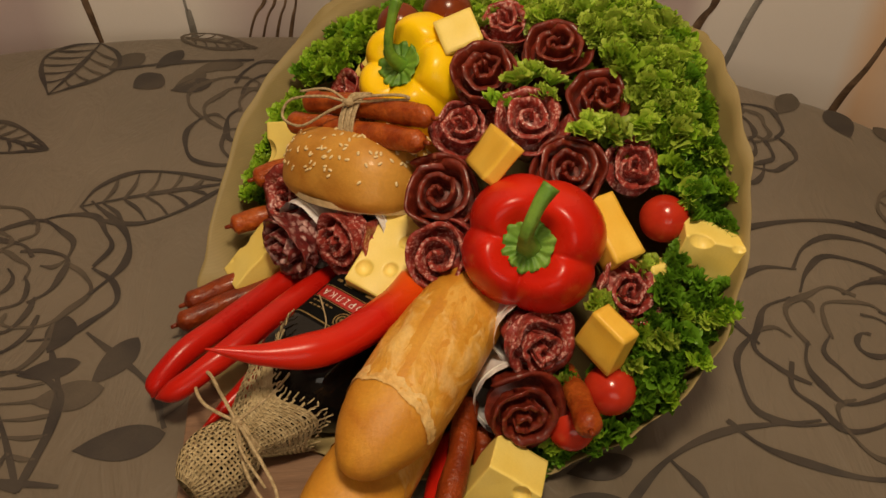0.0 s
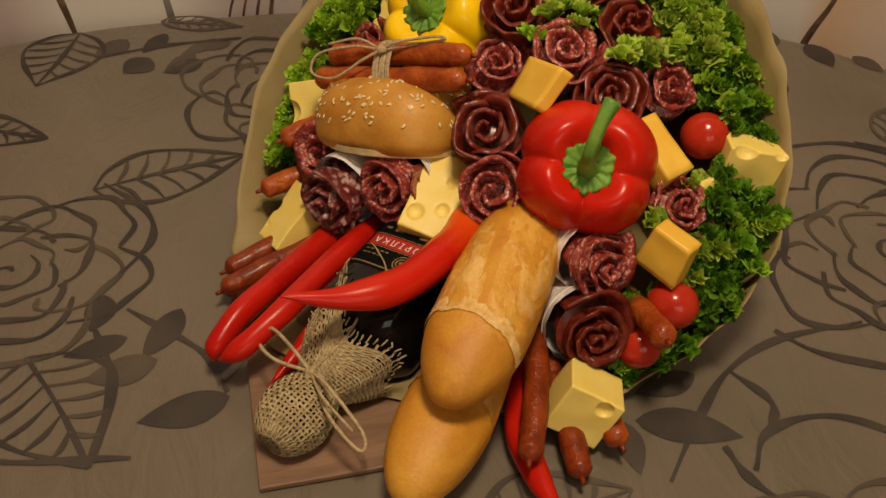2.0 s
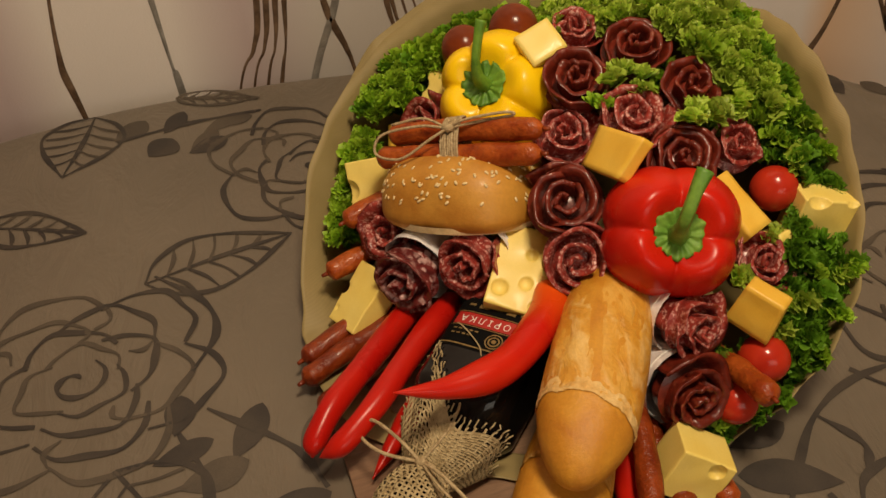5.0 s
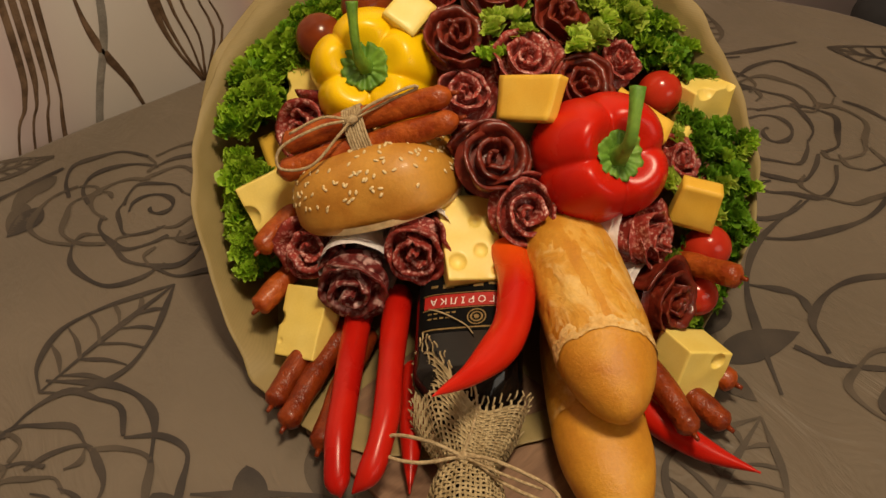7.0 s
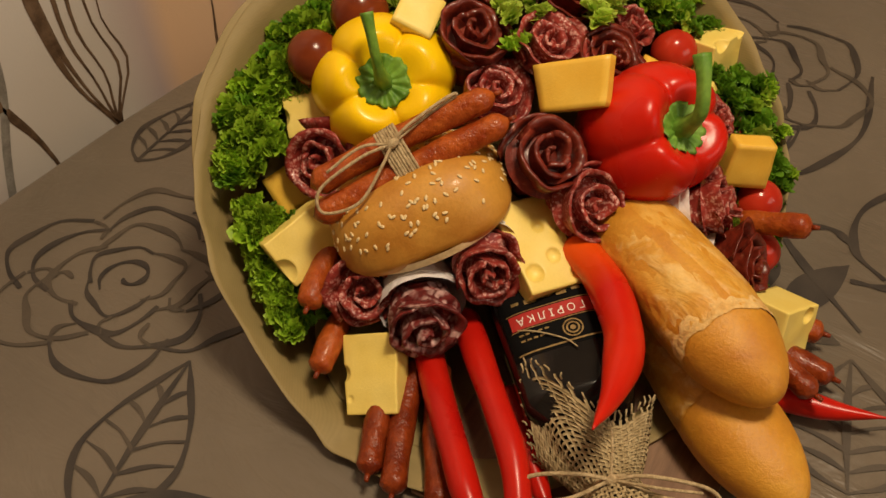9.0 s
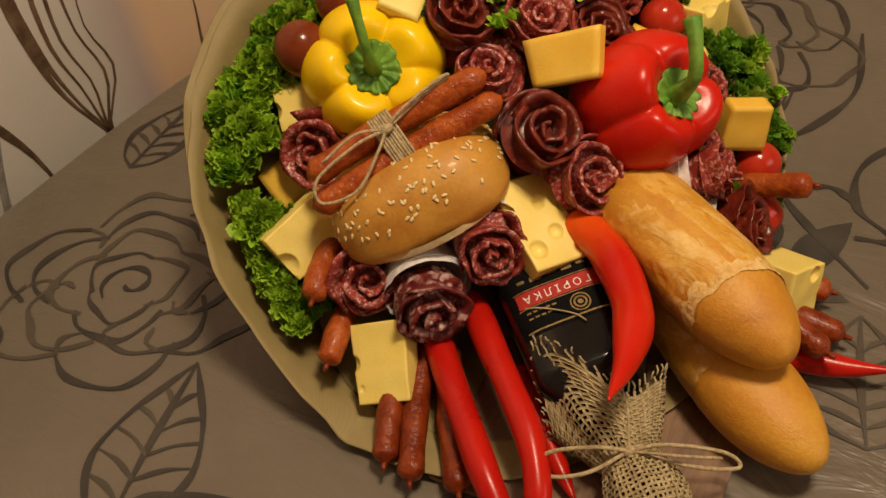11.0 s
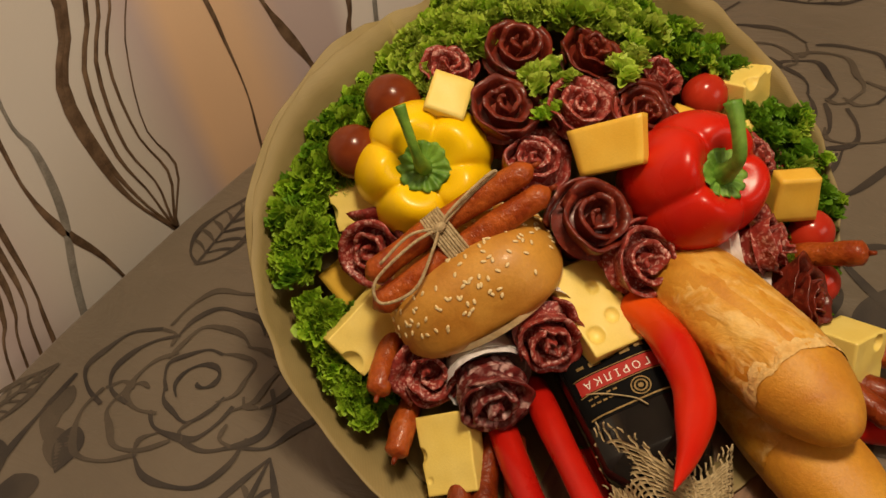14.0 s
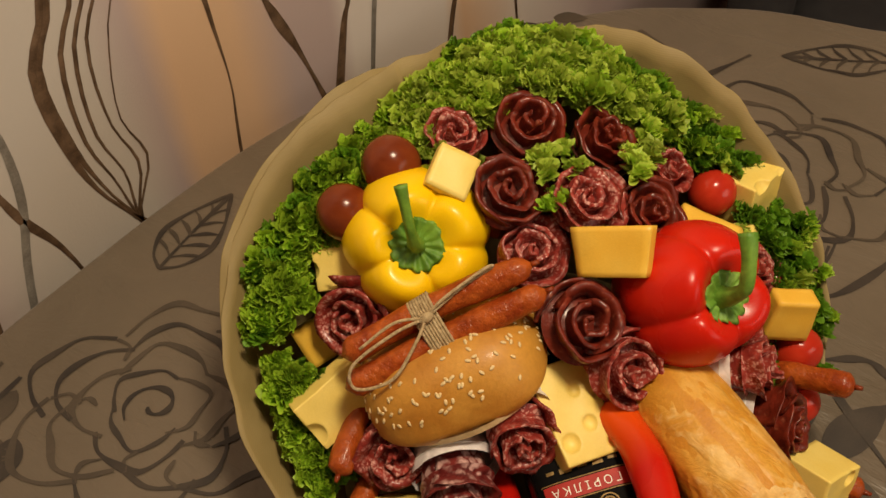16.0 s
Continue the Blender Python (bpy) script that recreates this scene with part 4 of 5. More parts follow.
meat_rose((0.058, 0.640, 0.210), 0.0220, M_SALAMI, 3.8, 20, SL)
meat_rose((0.082, 0.404, 0.098), 0.0235, M_SALAMI, 3.7, 21, WR, wrapped=True, axis=Vector((0.34, -0.88, 0.28)))
meat_rose((0.072, 0.374, 0.064), 0.0272, M_CURED, 4.0, 22, "dark cured beef rose in a white film sleeve tied with thread", "beef_rose", wrapped=True, axis=Vector((0.20, -0.90, 0.32)))
meat_rose((0.140, 0.442, 0.119), 0.0220, M_SALAMI, 3.6, 23, SL)
meat_rose((-0.063, 0.503, 0.098), 0.0245, M_SALAMI, 3.7, 24, WR, wrapped=True, axis=Vector((-0.60, -0.70, 0.15)))
meat_rose((-0.108, 0.521, 0.072), 0.0275, M_HAM, 3.4, 25, "marbled ham rose in a white film sleeve tied with thread", "ham_rose", wrapped=True, axis=Vector((-0.65, -0.68, -0.02)))
meat_rose((-0.111, 0.571, 0.086), 0.0265, M_SALAMI, 3.7, 26, SL, axis=Vector((-0.62, -0.56, 0.50)), wrapped=True)
meat_rose((-0.068, 0.639, 0.137), 0.0255, M_SALAMI, 3.8, 27, WR, axis=Vector((-0.74, -0.26, 0.56)), wrapped=True)

# ---------------------------------------------------------------- cheese
CH, CO = "pale yellow cheese block with cut edges", "smooth orange-yellow cheese block"
CHH = "pale yellow cheese block with round holes"
cheese((0.0425, 0.5115, 0.179), (-0.75, 0.045, 0.59), (0.22, -0.91, 0.35), 0.050, 0.032, 0.010, M_CHEESEO, CO, taper=0.2)
cheese((0.130, 0.478, 0.144), (0.20, -0.36, 0.78), (0.80, 0.52, -0.10), 0.024, 0.048, 0.022, M_CHEESEO, CO)
cheese((0.194, 0.466, 0.123), (-0.12, -0.98, 0.05), (0.96, -0.12, -0.16), 0.042, 0.037, 0.024, M_CHEESE, CHH, holes=((-0.010, 0.021, 0.010), (-0.006, -0.010, 0.0055), (0.016, 0.020, 0.006)))
cheese((0.1165, 0.409, 0.103), (-0.68, -0.59, 0.12), (0.65, -0.74, -0.19), 0.031, 0.034, 0.016, M_CHEESEO, CO, taper=-0.15)
cheese((0.055, 0.337, 0.033), (-0.22, -0.92, 0.20), (0.87, -0.20, -0.42), 0.039, 0.038, 0.034, M_CHEESE, CHH, holes=((0.008, 0.013, 0.0065),))
cheese((-0.021, 0.494, 0.099), (-0.10, -0.40, 0.91), (0.86, -0.49, -0.14), 0.041, 0.066, 0.020, M_CHEESE, CHH, holes=((-0.011, -0.019, 0.0068), (0.006, -0.011, 0.0056), (0.004, 0.012, 0.005), (0.016, -0.026, 0.0045), (0.018, 0.004, 0.004)), taper=0.15)
cheese((-0.136, 0.551, 0.043), (-0.66, -0.074, 0.74), (0.40, -0.88, 0.27), 0.038, 0.053, 0.020, M_CHEESE, CHH, holes=((-0.020, 0.001, 0.006), (-0.015, -0.016, 0.0025)), taper=0.08)
cheese((-0.104, 0.620, 0.101), (-0.35, -0.75, 0.55), (0.15, -0.34, -0.92), 0.036, 0.052, 0.022, M_CHEESE, CHH, holes=((0.005, -0.027, 0.010), (0.005, 0.027, 0.010)))
cheese((-0.074, 0.660, 0.1095), (-0.62, -0.447, 0.657), (0.77, -0.51, 0.38), 0.036, 0.030, 0.022, M_CHEESEO, CO)
cheese((-0.038, 0.664, 0.150), (-0.62, -0.42, 0.66), (-0.52, -0.52, -0.67), 0.034, 0.044, 0.022, M_CHEESE, CHH, holes=((0.002, -0.026, 0.008),))
cheese((0.0225, 0.6145, 0.211), (-0.19, -0.55, 0.79), (0.36, -0.80, -0.47), 0.028, 0.030, 0.013, M_CHEESE, CH)
cheese((0.166, 0.452, 0.108), (0.25, -0.82, 0.50), (0.9, 0.2, 0.0), 0.018, 0.040, 0.020, M_CHEESE, CH)

# ---------------------------------------------------------------- tomatoes
TM = "glossy red cherry tomato"
tomato((0.168, 0.497, 0.136), 0.0168, M_TOM, TM, 1)
tomato((0.129, 0.403, 0.064), 0.0175, M_TOM, TM, 2)
tomato((0.104, 0.388, 0.042), 0.0160, M_TOM, TM, 3)
tomato((-0.021, 0.674, 0.178), 0.0190, M_TOMD, "dark brownish-red cherry tomato", 4)
tomato((0.016, 0.662, 0.197), 0.0200, M_TOMD, "dark brownish-red cherry tomato", 5)

# ---------------------------------------------------------------- sausages in the edges
SM = "thin reddish-brown smoked sausage poking out of the bouquet"
for pts, mt, sd in (([(-0.075, 0.618, 0.085), (-0.105, 0.610, 0.086), (-0.137, 0.598, 0.080)], M_SAUS, 1), ([(-0.08, 0.600, 0.055), (-0.12, 0.590, 0.052), (-0.156, 0.579, 0.046)], M_SAUS, 2), ([(-0.09, 0.560, 0.030), (-0.14, 0.540, 0.024), (-0.185, 0.517, 0.017)], M_SAUSD, 3), ([(-0.09, 0.545, 0.028), (-0.14, 0.522, 0.022), (-0.187, 0.496, 0.016)], M_SAUSD, 4), ([(-0.09, 0.530, 0.022), (-0.135, 0.500, 0.018), (-0.178, 0.466, 0.014)], M_SAUSD, 5), ([(0.100, 0.430, 0.052), (0.106, 0.395, 0.066), (0.109, 0.357, 0.079)], M_SAUS, 6), ([(0.06, 0.40, 0.03), (0.070, 0.36, 0.022), (0.079, 0.324, 0.018)], M_SAUS, 7), ([(0.045, 0.40, 0.025), (0.048, 0.35, 0.018), (0.049, 0.305, 0.014)], M_SAUSD, 8), ([(0.035, 0.41, 0.045), (0.028, 0.36, 0.040), (0.014, 0.308, 0.033)], M_SAUSD, 9)):
    sausage(pts, 0.0082, mt, SM, sd)

# ---------------------------------------------------------------- chillies
CP = "long glossy red chili pepper"
chili([(0.002, 0.484, 0.086), (-0.020, 0.446, 0.090), (-0.055, 0.413, 0.092), (-0.094, 0.398, 0.097), (-0.133, 0.391, 0.109)], 0.0138, M_CHILIO, "curved red chili pepper with an orange shoulder", 1)
chili([(-0.085, 0.545, 0.040), (-0.113, 0.516, 0.037), (-0.144, 0.480, 0.037), (-0.168, 0.452, 0.036), (-0.184, 0.431, 0.028), (-0.188, 0.422, 0.020)], 0.0106, M_CHILI, CP, 2, True)
chili([(-0.060, 0.530, 0.046), (-0.083, 0.504, 0.050), (-0.115, 0.466, 0.050), (-0.142, 0.435, 0.046), (-0.166, 0.417, 0.037), (-0.183, 0.415, 0.028)], 0.0102, M_CHILI, CP, 3, True)
chili([(-0.085, 0.480, 0.025), (-0.118, 0.440, 0.019), (-0.150, 0.400, 0.014)], 0.0095, M_CHILI, CP, 4)
chili([(0.030, 0.400, 0.020), (0.016, 0.350, 0.016), (0.021, 0.308, 0.014), (0.031, 0.266, 0.022)], 0.0110, M_CHILI, CP, 5)

# ---------------------------------------------------------------- baguettes


def baguette(points, radius, label, seed, seams):
    ob = thing("baguette", Matrix(), label, "bread", "baguettes in the bouquet")
    c = spline(points, 130)

    def fat(f):
        e = min(f, 1 - f)
        return radius * (1 - (1 - min(1.0, e / 0.50)) ** 2.2) ** 0.5 * (1 + 0.03 * math.sin(f * 9 + seed)) + 0.0005

    def lip(s, a):
        return s - 0.034 * math.cos(a) - 0.016 * math.sin(a) + 0.016 * wav(math.cos(a) * 3, math.sin(a) * 3, seed) + 0.007 * wav(math.cos(a) * 11, math.sin(a) * 11, seed)

    def lump(f, a):
        k = 1 + 0.02 * wav(math.cos(a) * 2, math.sin(a) * 2, f * 7 + seed)
        flat = 1 - 0.10 * math.cos(a) ** 2
        for s in seams:
            d = f - lip(s, a)
            k += 0.014 * math.exp(-((d - 0.010) / 0.014) ** 2)
        return k * flat

    def place(f, a, r):
        q = max(0.0, min(0.9999, f)) * (len(c) - 1)
        t = c[int(q) + 1] - c[int(q)]
        p = c[int(q)] + t * (q % 1)
        t = t.normalized()
        up = Vector((0.13, 0.31, 0.94))
        up = (up - t * up.dot(t)).normalized()
        return p + (up * math.cos(a) + t.cross(up) * math.sin(a)) * r
    part("crust", tube(c, fat, 72, lump), M_BREAD, ob)
    for s in seams:
        def torn(u, v):
            a = -1.75 + 3.5 * u
            f = 0.04 + (lip(s, a) + 0.004 - 0.04) * v
            edge = min(1.0, min(u, 1 - u) * 7)
            crease = math.exp(-((a - 0.15 - 0.25 * math.sin(v * 5)) / 0.09) ** 2) * (1 - v * 0.6)
            rough = 0.030 * v + 0.030 * wav(a * 3, v * 6, seed) + 0.016 * wav(a * 8, v * 20, seed) - 0.09 * crease
            return place(f, a, fat(f) * (lump(f, a) - 0.010 + rough * edge * min(1.0, v * 6)))
        part("torn_crust", sheet(torn, 70, 90), M_TORN, ob, "flaky lighter crust above the split")

        if seed == 2:
            continue

        def seam(u, v):
            a = -1.6 + 3.2 * u
            broad = 0.75 + 0.9 * abs(wav(u * 6, seed * 3.0)) + 0.35 * wav(u * 24, 2)
            f = lip(s, a) + (-0.052 + 0.058 * v) * max(0.15, broad) * 0.9
            return place(f, a, fat(f) * (lump(f, a) + 0.018 + 0.022 * v * v * (1.3 - v) * 2 + 0.022 * wav(a * 9, v * 4) - 0.05 * max(0.0, v - 0.85)))
        part("split_seam", sheet(seam, 60, 6), M_SEAM, ob, "pale rough split in the crust")
    return ob


baguette([(0.050, 0.488, 0.082), (0.026, 0.442, 0.088), (-0.011, 0.373, 0.082), (-0.0395, 0.322, 0.078)], 0.0330, "golden crusty baguette with a pale split", 1, (0.74,))
baguette([(0.024, 0.449, 0.042), (-0.014, 0.380, 0.036), (-0.043, 0.330, 0.032), (-0.067, 0.287, 0.031)], 0.0300, "golden crusty baguette under another one", 2, (0.52,))

# ---------------------------------------------------------------- bottle
BYV = Vector((-0.640, -0.760, -0.115)).normalized()
BN = Vector((-0.17, 0.0, 0.98))
BN = (BN - BYV * BN.dot(BYV)).normalized()
BM = basis(Vector((-0.0515, 0.466, 0.0765)) - BN * 0.036, BN, BYV.cross(BN))
bottle = thing("bottle", BM, "black glass bottle with a dark label, neck wrapped in burlap", "bottle")


def bottle_r(y):
    if y < 0.052:
        return 0.036, 4.5
    if y < 0.092:
        f = (y - 0.052) / 0.040
        return 0.036 - 0.022 * (f * f * (3 - 2 * f)), 4.5 - 2.5 * f
    return 0.014, 2.0


def bottle_at(u, v):
    y = -0.10 + 0.24 * v
    r, n = bottle_r(y)
    if v < 0.02:
        r *= v / 0.02
    if v > 0.985:
        r *= (1 - v) / 0.015
    a = 2 * math.pi * u
    c, s = math.cos(a), math.sin(a)
    k = (abs(c) ** n + abs(s) ** n) ** (-1 / n)
    return r * k * c, y, r * k * s


part("glass_body", sheet(bottle_at, 64, 90, loop_u=True), M_GLASS, bottle)


def label_at(x, y, lift):
    n = 4.5
    z = 0.036 * max(0.0, 1 - abs(x / 0.036) ** n) ** (1 / n)
    return x, y, z + lift


label_ob = part("label", sheet(lambda u, v: label_at((u - 0.5) * 0.062, -0.05 + 0.076 * v, 0.0003), 30, 20), M_LABEL, bottle, "black label with gold print")
part("red_strip", sheet(lambda u, v: label_at((u - 0.5) * 0.054, -0.0055 + 0.011 * v, 0.0007), 30, 4), M_STRIP, label_ob)
for yy, hh in ((-0.0068, 0.0007), (0.0061, 0.0007), (0.0230, 0.0012)):
    part("gold_line", sheet(lambda u, v: label_at((u - 0.5) * 0.056, yy + hh * v, 0.0008), 30, 2), M_GOLD, label_ob)
for k in range(2):
    for j in range(5 if k == 0 else 4):
        x = 0.024 - j * 0.0042
        part("gold_mark", sheet(lambda u, v: label_at(x - 0.0028 * u, 0.0095 + 0.0042 * k + 0.0013 * v, 0.0008), 4, 2), M_GOLD, label_ob)
for rr_, ww in ((0.0066, 0.0009), (0.0044, 0.0012), (0.0018, 0.0018)):
    part("gold_emblem_ring", sheet(lambda u, v: label_at(-0.010 + (rr_ - ww * v) * math.cos(6.283185 * u), 0.0150 + (rr_ - ww * v) * math.sin(6.283185 * u), 0.0008), 40, 2, loop_u=True), M_GOLD, label_ob)
for k, (x, w) in enumerate(((-0.021, 0.006), (-0.011, 0.007), (-0.001, 0.006), (0.010, 0.008), (0.020, 0.005))):
    part("gold_ornament", sheet(lambda u, v: label_at(x - w / 2 + w * u, -0.0145 + (0.0022 + 0.0012 * (k % 2)) * v, 0.0008), 6, 3), M_GOLD, label_ob)
font = bpy.data.curves.new("strip_lettering", "FONT")
font.body, font.size, font.align_x, font.align_y, font.space_character = "ГОРІЛКА", 0.0078, "CENTER", "CENTER", 1.45
tmp = bpy.data.objects.new("lettering", font)
scene.collection.objects.link(tmp)
bpy.context.view_layer.update()
letters = bpy.data.meshes.new_from_object(tmp.evaluated_get(bpy.context.evaluated_depsgraph_get()))
bpy.data.objects.remove(tmp)
for v in letters.vertices:
    v.co = label_at(v.co.x, v.co.y, 0.0011)
letters.materials.clear()
letters.materials.append(M_INK)
lt = new("lettering", letters)
lt.parent = label_ob

# burlap over the bottle's neck, woven thread by thread
burlap = thing("burlap_cap", BM, "loosely woven burlap cap tied over the bottle's neck", "burlap")


def cap_at(u, v):
    """v: 0 at the closed end, 1 at the frayed hem; the hem stands open in flaps."""
    a = 2 * math.pi * u
    pleat = math.sin(a * 9)
    if v < 0.45:
        f = v / 0.45
        y = 0.162 - 0.052 * f
        r = 0.0245 * math.sqrt(max(0.0, 1 - (1 - min(1.0, f / 0.55)) ** 2)) * (1 - 0.30 * max(0.0, (f - 0.55) / 0.45) ** 1.5) * (1 + 0.05 * pleat * f)
    else:
        f = (v - 0.45) / 0.55
        flap = math.exp(-(math.remainder(a - 0.95, 2 * math.pi) / 0.60) ** 2)
        low = math.exp(-(math.remainder(a - 2.85, 2 * math.pi) / 0.55) ** 2)
        y = 0.110 - (0.026 + 0.052 * flap + 0.014 * low) * f
        wide = 0.033 + 0.014 * flap + 0.009 * low
        r = 0.0158 + (wide - 0.0158) * f ** 0.8
        r *= 1 + 0.05 * pleat * (1 - f) + 0.07 * math.sin(a * 5 + 1) * f
    return Vector((r * math.cos(a), y, r * math.sin(a)))


def weave(fn, nu, nv, width, amp, mu, mv):
    """Crossing threads, over and under each other."""
    geos = []

    def ribbon(pts, nrm):
        vs, fs = [], []
        n = len(pts)
        for i, p in enumerate(pts):
            t = (pts[min(i + 1, n - 1)] - pts[max(i - 1, 0)])
            t = t.normalized() if t.length > 1e-9 else Vector((1, 0, 0))
            s = nrm[i].cross(t).normalized()
            for k, h in ((1, 0), (0, 0.45), (-1, 0)):
                vs.append(p + s * width * 0.5 * k + nrm[i] * width * h)
        for i in range(n - 1):
            for j in (0, 1):
                fs.append((i * 3 + j, i * 3 + j + 1, i * 3 + j + 4, i * 3 + j + 3))
        return vs, fs

    def normal(u, v):
        a = fn(u + 0.002, v) - fn(u - 0.002, v)
        b = fn(u, min(1, v + 0.004)) - fn(u, max(0, v - 0.004))
        q = b.cross(a)
        return q.normalized() if q.length > 1e-12 else Vector((0, 1, 0))
    for i in range(nu):
        u = (i + 0.3 * wav(i * 1.7, 0)) / nu
        pts, nr = [], []
        for j in range(mv + 1):
            v = 0.02 + 0.98 * j / mv
            nn = normal(u, v)
            pts.append(fn(u + 0.004 * wav(i * 0.9, j * 0.3), v) + nn * amp * math.sin(math.pi * (j / mv * nv + i)))
            nr.append(nn)
        geos.append(ribbon(pts, nr))
    for j in range(nv):
        v = 0.03 + 0.93 * (j + 0.3 * wav(j * 1.3, 4)) / nv
        pts, nr = [], []
        for i in range(mu + 1):
            u = i / mu
            nn = normal(u, v)
            pts.append(fn(u, min(1, v + 0.006 * wav(j * 0.8, i * 0.25))) + nn * amp * math.sin(math.pi * (i / mu * nu + j + 1)))
            nr.append(nn)
        geos.append(ribbon(pts, nr))
    return join(*geos)


part("woven_cloth", weave(cap_at, 48, 36, 0.0017, 0.0005, 96, 72), M_JUTE, burlap)["kind"] = "stuff"
fr = random.Random(9)
strands = []
for i in range(60):
    u = i / 60
    p, q = cap_at(u, 1.0), cap_at(u, 0.97)
    d = (p - q).normalized()
    strands.append(tube([p, p + d * 0.002 + Vector((fr.uniform(-1, 1), 0, fr.uniform(0, 1))) * 0.0012, p + d * fr.uniform(0.002, 0.006) + Vector((fr.uniform(-1, 1), 0, fr.uniform(0, 1.4))) * 0.002], 0.0006, 5))
part("frayed_hem", join(*strands), M_JUTE, burlap)["kind"] = "stuff"
part("loose_thread", tube(spline([(0.027, 0.003, 0.0335), (0.014, 0.011, 0.0385), (-0.002, 0.022, 0.0385), (-0.008, 0.030, 0.0380)], 24), 0.0005, 6), M_JUTE, burlap)
cord = thing("twine_bow", BM, "jute twine tied in a loose bow round the burlap", "twine")
for k in range(6):
    y = 0.110 - 0.0022 * (k - 2.5)
    part("wrap_strand", tube([(0.0168 * math.cos(q / 28 * 6.2832), y + 0.0015 * math.sin(q / 28 * 6.2832 * 2 + k), 0.0168 * math.sin(q / 28 * 6.2832)) for q in range(29)], 0.0013, 6), M_TWINE, cord)
kn = Vector((0.0, 0.110, 0.0185))
part("knot", tube([kn + Vector((-0.004, 0, 0)), kn, kn + Vector((0.004, 0.001, 0))], lambda f: 0.0034 * math.sin(math.pi * (0.2 + 0.6 * f)), 10), M_TWINE, cord)
for pts in ([kn, kn + Vector((0.020, -0.006, 0.010)), kn + Vector((0.046, -0.014, 0.006)), kn + Vector((0.050, -0.004, 0.000)), kn + Vector((0.028, 0.004, 0.002)), kn], [kn, kn + Vector((-0.020, 0.006, 0.004)), kn + Vector((-0.052, 0.016, -0.014)), kn + Vector((-0.056, 0.026, -0.018)), kn + Vector((-0.030, 0.020, -0.006)), kn]):
    part("bow_loop", tube(spline(pts, 44), 0.0013, 7), M_TWINE, cord)
for pts in ([kn, kn + Vector((-0.010, -0.030, 0.010)), kn + Vector((-0.002, -0.062, 0.010)), kn + Vector((0.014, -0.088, 0.006))], [kn, kn + Vector((-0.022, 0.014, 0.004)), kn + Vector((-0.048, 0.020, -0.010))]):
    part("bow_end", tube(spline(pts, 26), 0.0010, 7), M_TWINE, cord)

# ---------------------------------------------------------------- lettuce
lr = random.Random(21)
LL, LP, LD = "curly green lettuce leaf", "pale yellow-green curly lettuce leaf", "deep green curly lettuce leaf"
leaf_no = 100
VIEWED = Vector((-0.42, -0.55, 0.72)).normalized()
CLEAR = (((0.168, 0.497, 0.136), 0.018), ((-0.021, 0.674, 0.178), 0.022), ((0.016, 0.662, 0.197), 0.022), ((0.198, 0.470, 0.124), 0.028), ((0.128, 0.472, 0.150), 0.020), ((-0.110, 0.616, 0.102), 0.030), ((-0.080, 0.670, 0.112), 0.022), ((-0.048, 0.668, 0.150), 0.022), ((-0.144, 0.545, 0.039), 0.044), ((-0.067, 0.636, 0.141), 0.022), ((-0.110, 0.571, 0.085), 0.022), ((-0.137, 0.598, 0.080), 0.020), ((-0.156, 0.579, 0.046), 0.022), ((-0.140, 0.585, 0.052), 0.022), ((0.093, 0.602, 0.212), 0.024), ((0.058, 0.640, 0.210), 0.020), ((0.125, 0.558, 0.196), 0.022), ((0.147, 0.518, 0.168), 0.018), ((0.140, 0.442, 0.119), 0.018), ((0.041, 0.583, 0.201), 0.024), ((0.117, 0.410, 0.106), 0.022), ((0.129, 0.403, 0.064), 0.018), ((-0.17, 0.51, 0.02), 0.05), ((-0.001, 0.634, 0.156), 0.046), ((0.027, 0.621, 0.206), 0.020))


def hides(tip, reach):
    """Whether a leaf's tip would stand before something that pokes out of the lettuce."""
    for c, r in CLEAR:
        d = tip - Vector(c)
        along = d.dot(VIEWED)
        if along > -0.02 and (d - VIEWED * along).length < r + reach:
            return True
    return False



def crown_z(e, s):
    """Height of the lettuce's tips: under the domed face, and well under the paper's edge."""
    k = max(0.0, min(1.0, (s - 0.58) / 0.28))
    a = math.atan2(e.y - CY, e.x - CX)
    return face_z(e.x, e.y) - 0.004 - (0.011 + 0.005 * math.sin(a) - 0.009 * max(0.0, math.cos(a - 0.25)) ** 2) * k * k * (3 - 2 * k)


def leaf_at(a, s, size, mat, label, lift=0.0, frill=1.0):
    global leaf_no
    leaf_no += 1
    e = rim(a, s)
    z = max(0.010, crown_z(e, s) - size * 0.75 + lift)
    out = Vector((math.cos(a) * 0.55, math.sin(a) * 0.55, 0.0))
    ax = (Vector((-0.30, -0.42, 0.86)) + out * lr.uniform(0.1, 0.7) + Vector((lr.uniform(-0.3, 0.3), lr.uniform(-0.3, 0.3), 0))).normalized()
    for drop in (0.0, 0.012, 0.024):
        if z - drop > 0.004 and not hides(Vector((e.x, e.y, z - drop)) + ax * size * 0.8, size * 0.34):
            lettuce_leaf((e.x, e.y, z - drop), ax, lr.uniform(0, 6.28), size, mat, leaf_no, label, frill)
            break


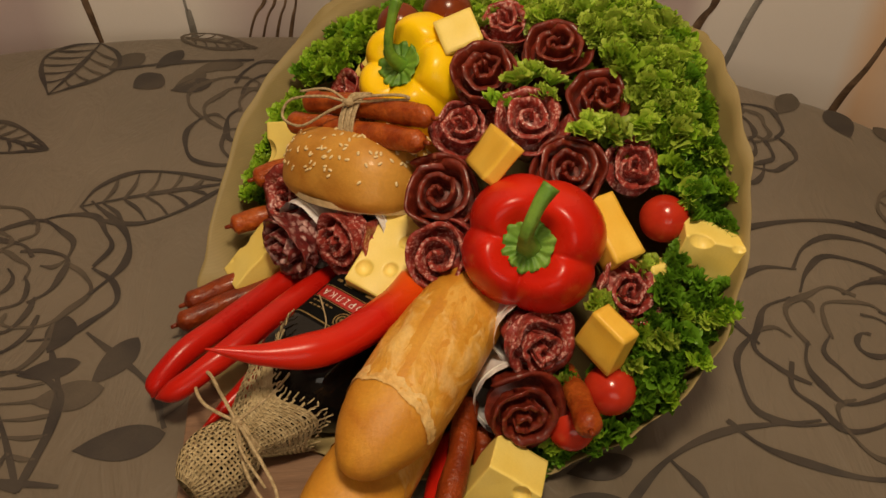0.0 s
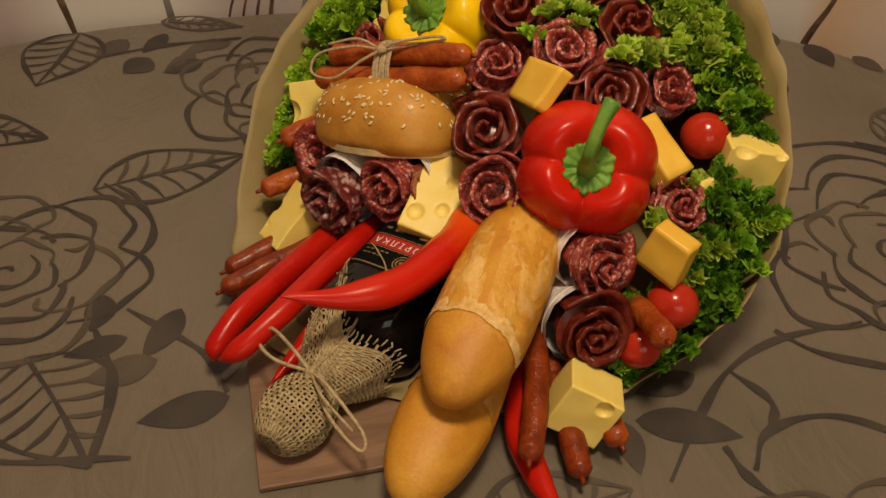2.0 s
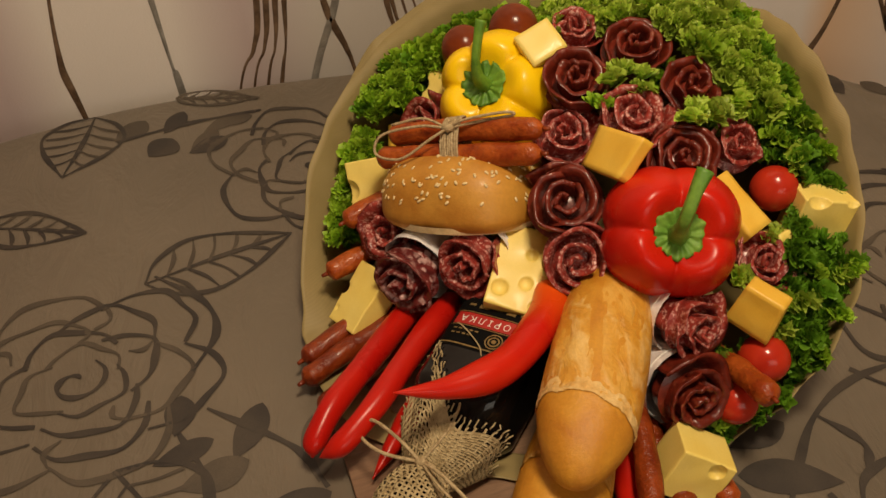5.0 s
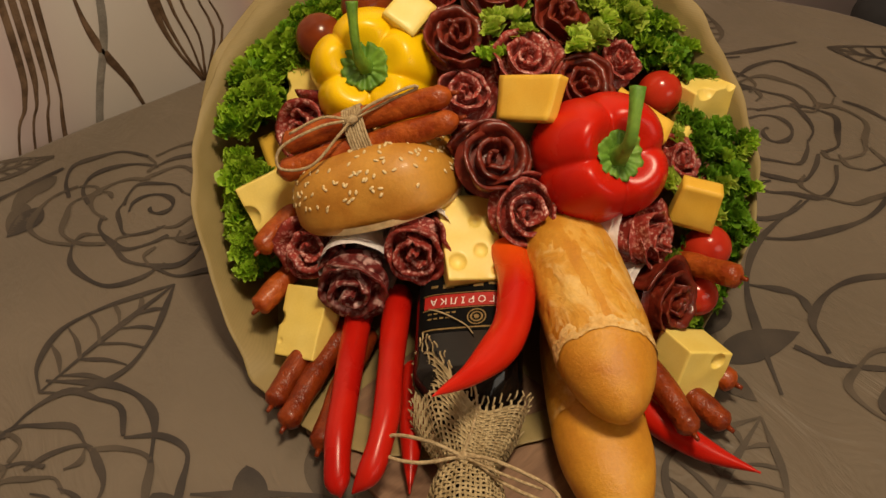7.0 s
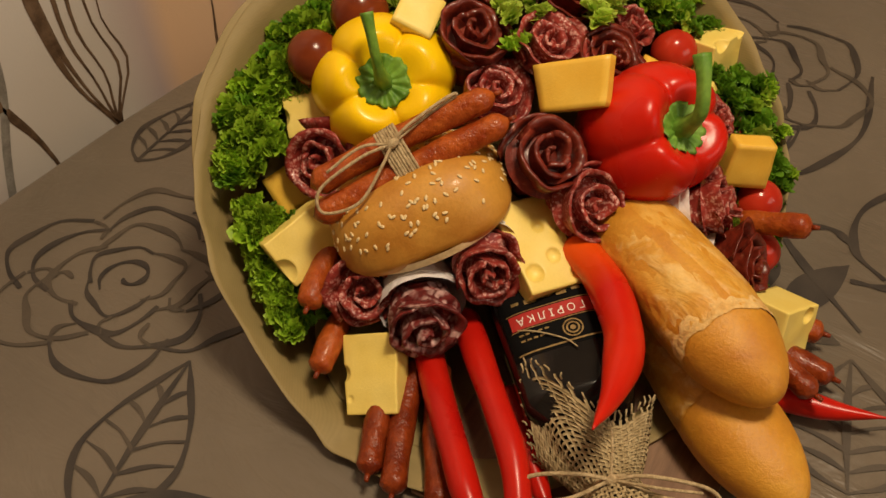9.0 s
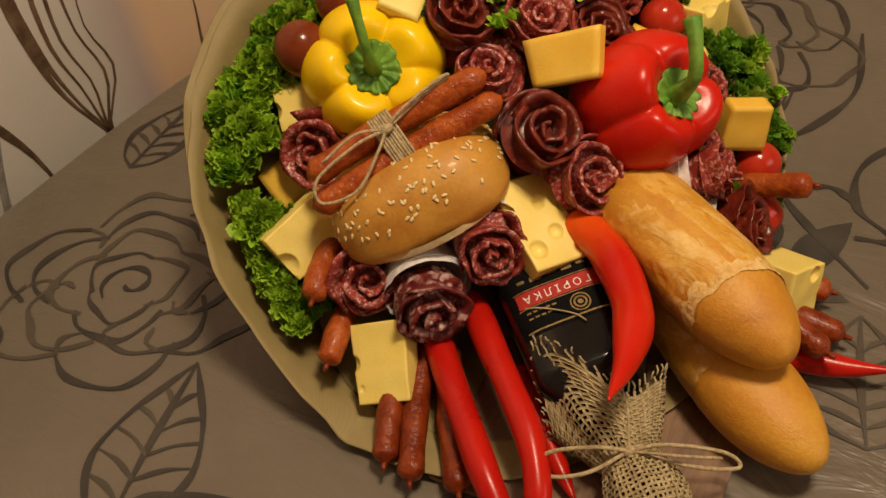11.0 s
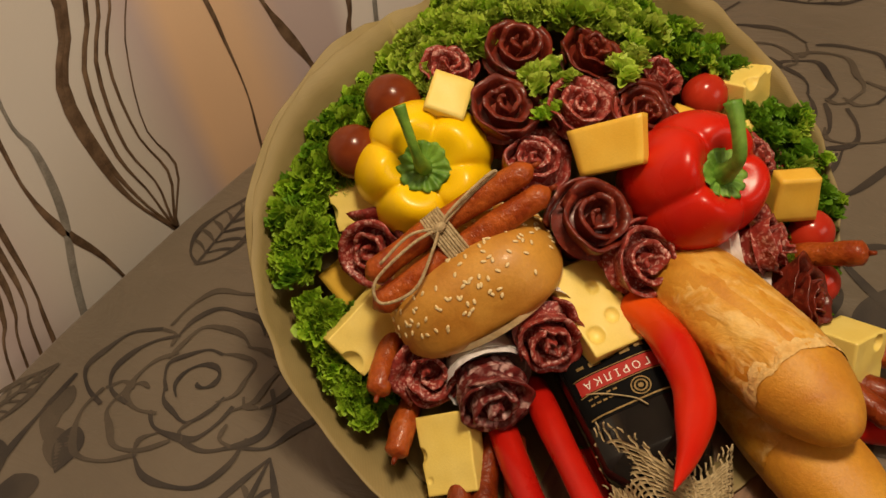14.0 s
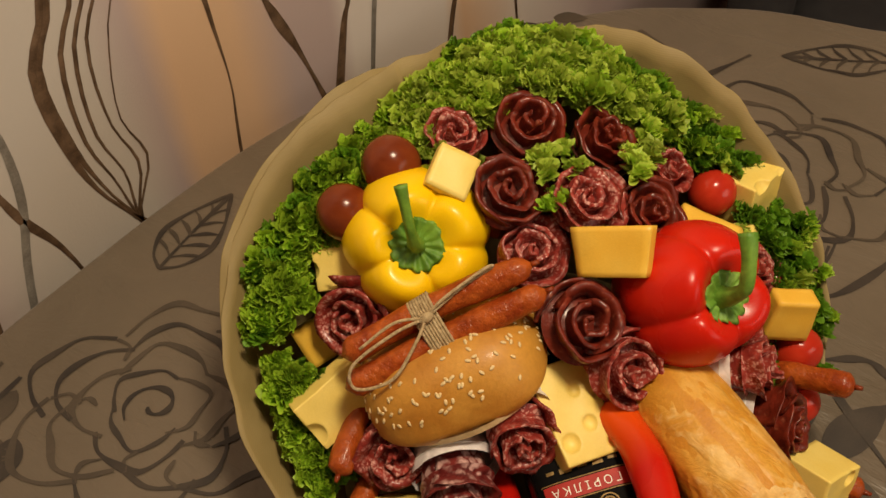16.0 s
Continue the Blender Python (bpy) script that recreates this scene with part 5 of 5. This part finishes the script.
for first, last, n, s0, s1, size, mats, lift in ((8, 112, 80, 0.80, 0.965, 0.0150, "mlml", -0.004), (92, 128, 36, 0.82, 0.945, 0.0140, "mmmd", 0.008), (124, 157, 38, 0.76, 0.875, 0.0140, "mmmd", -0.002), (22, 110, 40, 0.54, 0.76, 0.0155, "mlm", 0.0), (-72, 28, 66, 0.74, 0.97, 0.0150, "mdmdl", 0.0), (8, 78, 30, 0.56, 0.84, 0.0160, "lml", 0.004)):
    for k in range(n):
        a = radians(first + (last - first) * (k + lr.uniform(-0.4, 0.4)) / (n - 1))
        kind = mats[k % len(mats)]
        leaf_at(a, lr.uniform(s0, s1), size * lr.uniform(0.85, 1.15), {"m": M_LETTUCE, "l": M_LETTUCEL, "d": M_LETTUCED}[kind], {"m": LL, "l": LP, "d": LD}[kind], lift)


def lettuce_mass(name, mat, label, n, first, last, s0, s1, seed, sunk=0.016, near=0.66):
    """Uncountable small frills that fill the paper's edge, in one mesh."""
    rr = random.Random(seed)
    vs, fs, edge = [], [], []
    for k in range(n):
        a = radians(first + (last - first) * k / (n - 1) + rr.uniform(-1.5, 1.5))
        d, size = rr.uniform(s0, s1), rr.uniform(0.0085, 0.0125)
        e = rim(a, d)
        z = max(0.006, crown_z(e, d) - sunk - rr.uniform(0.0, 0.012))
        ax = Vector((-0.45 + rr.uniform(-0.4, 0.4), -0.30 + rr.uniform(-0.4, 0.4), 0.80)).normalized()
        spin = rr.uniform(0, 6.28)
        tip = Vector((e.x, e.y, z)) + ax * size * 0.8
        if (e.y < 0.53 and -0.26 < e.x < 0.0) or any((tip - Vector(c) - VIEWED * max(0.0, (tip - Vector(c)).dot(VIEWED))).length < r * near + 0.004 for c, r in CLEAR):
            continue
        m = basis((e.x, e.y, z), ax, (math.cos(spin), math.sin(spin), 0))
        v, f = sheet(leaf_blade(size, seed + k, 1.15), 110, 6)[:2]
        b = len(vs)
        vs += [tuple(m @ Vector(p)) for p in v]
        fs += [tuple(b + q for q in p) for p in f]
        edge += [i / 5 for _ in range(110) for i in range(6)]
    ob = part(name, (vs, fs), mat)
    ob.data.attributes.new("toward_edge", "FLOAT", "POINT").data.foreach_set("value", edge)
    return tagged(ob, label, "lettuce", kind="stuff")


lettuce_mass("lettuce_frills", M_LETTUCE, "fine curly green lettuce packed along the paper's edge", 400, 122, 157, 0.75, 0.880, 900, 0.012, 0.90)
lettuce_mass("lettuce_frills", M_LETTUCE, "fine curly green lettuce beside the dark tomatoes", 360, 86, 128, 0.78, 0.95, 1900, 0.003, 0.70)
lettuce_mass("deep_lettuce_frills", M_LETTUCED, "deep green curly lettuce packed between the sausages, shade in its colour", 170, 104, 160, 0.74, 0.87, 2900, 0.020, 0.85)
lettuce_mass("lettuce_frills", M_LETTUCE, "fine curly green lettuce round the bouquet's far edge", 760, 8, 112, 0.74, 0.965, 4900, 0.013, 0.40)
# The darker green stands in for shade down inside the paper.
lettuce_mass("deep_lettuce_frills", M_LETTUCED, "curly lettuce down inside the paper, its green darkened for the shade there", 520, -75, 60, 0.76, 0.965, 5900, 0.013, 0.50)
lettuce_mass("pale_lettuce_frills", M_LETTUCEL, "pale yellow-green lettuce frills behind the roses", 300, 15, 95, 0.62, 0.90, 6900, 0.005, 0.80)
for p, sz, mt, lb in (((0.070, 0.575, 0.190), 0.026, M_LETTUCEL, LP), ((0.085, 0.568, 0.190), 0.022, M_LETTUCEL, LP), ((0.105, 0.530, 0.180), 0.026, M_LETTUCEL, LP), ((0.125, 0.535, 0.180), 0.024, M_LETTUCEL, LP), ((0.145, 0.545, 0.175), 0.026, M_LETTUCEL, LP), ((0.120, 0.440, 0.105), 0.024, M_LETTUCEL, LP), ((0.150, 0.470, 0.115), 0.022, M_LETTUCEL, LP), ((0.172, 0.446, 0.072), 0.028, M_LETTUCEL, LP), ((0.188, 0.440, 0.072), 0.028, M_LETTUCE, LL), ((0.152, 0.425, 0.070), 0.028, M_LETTUCE, LL), ((0.202, 0.448, 0.080), 0.026, M_LETTUCEL, LP), ((0.055, 0.560, 0.180), 0.022, M_LETTUCE, LL)):
    for k in range(3):
        leaf_no += 1
        q = Vector(p) + Vector((lr.uniform(-1, 1), lr.uniform(-1, 1), lr.uniform(-0.6, 0.6))) * 0.007
        lettuce_leaf(q, (outward(p) + Vector((lr.uniform(-0.5, 0.5), lr.uniform(-0.5, 0.5), 0))).normalized(), lr.uniform(0, 6.28), sz * 0.50, mt, leaf_no, lb, 1.4)
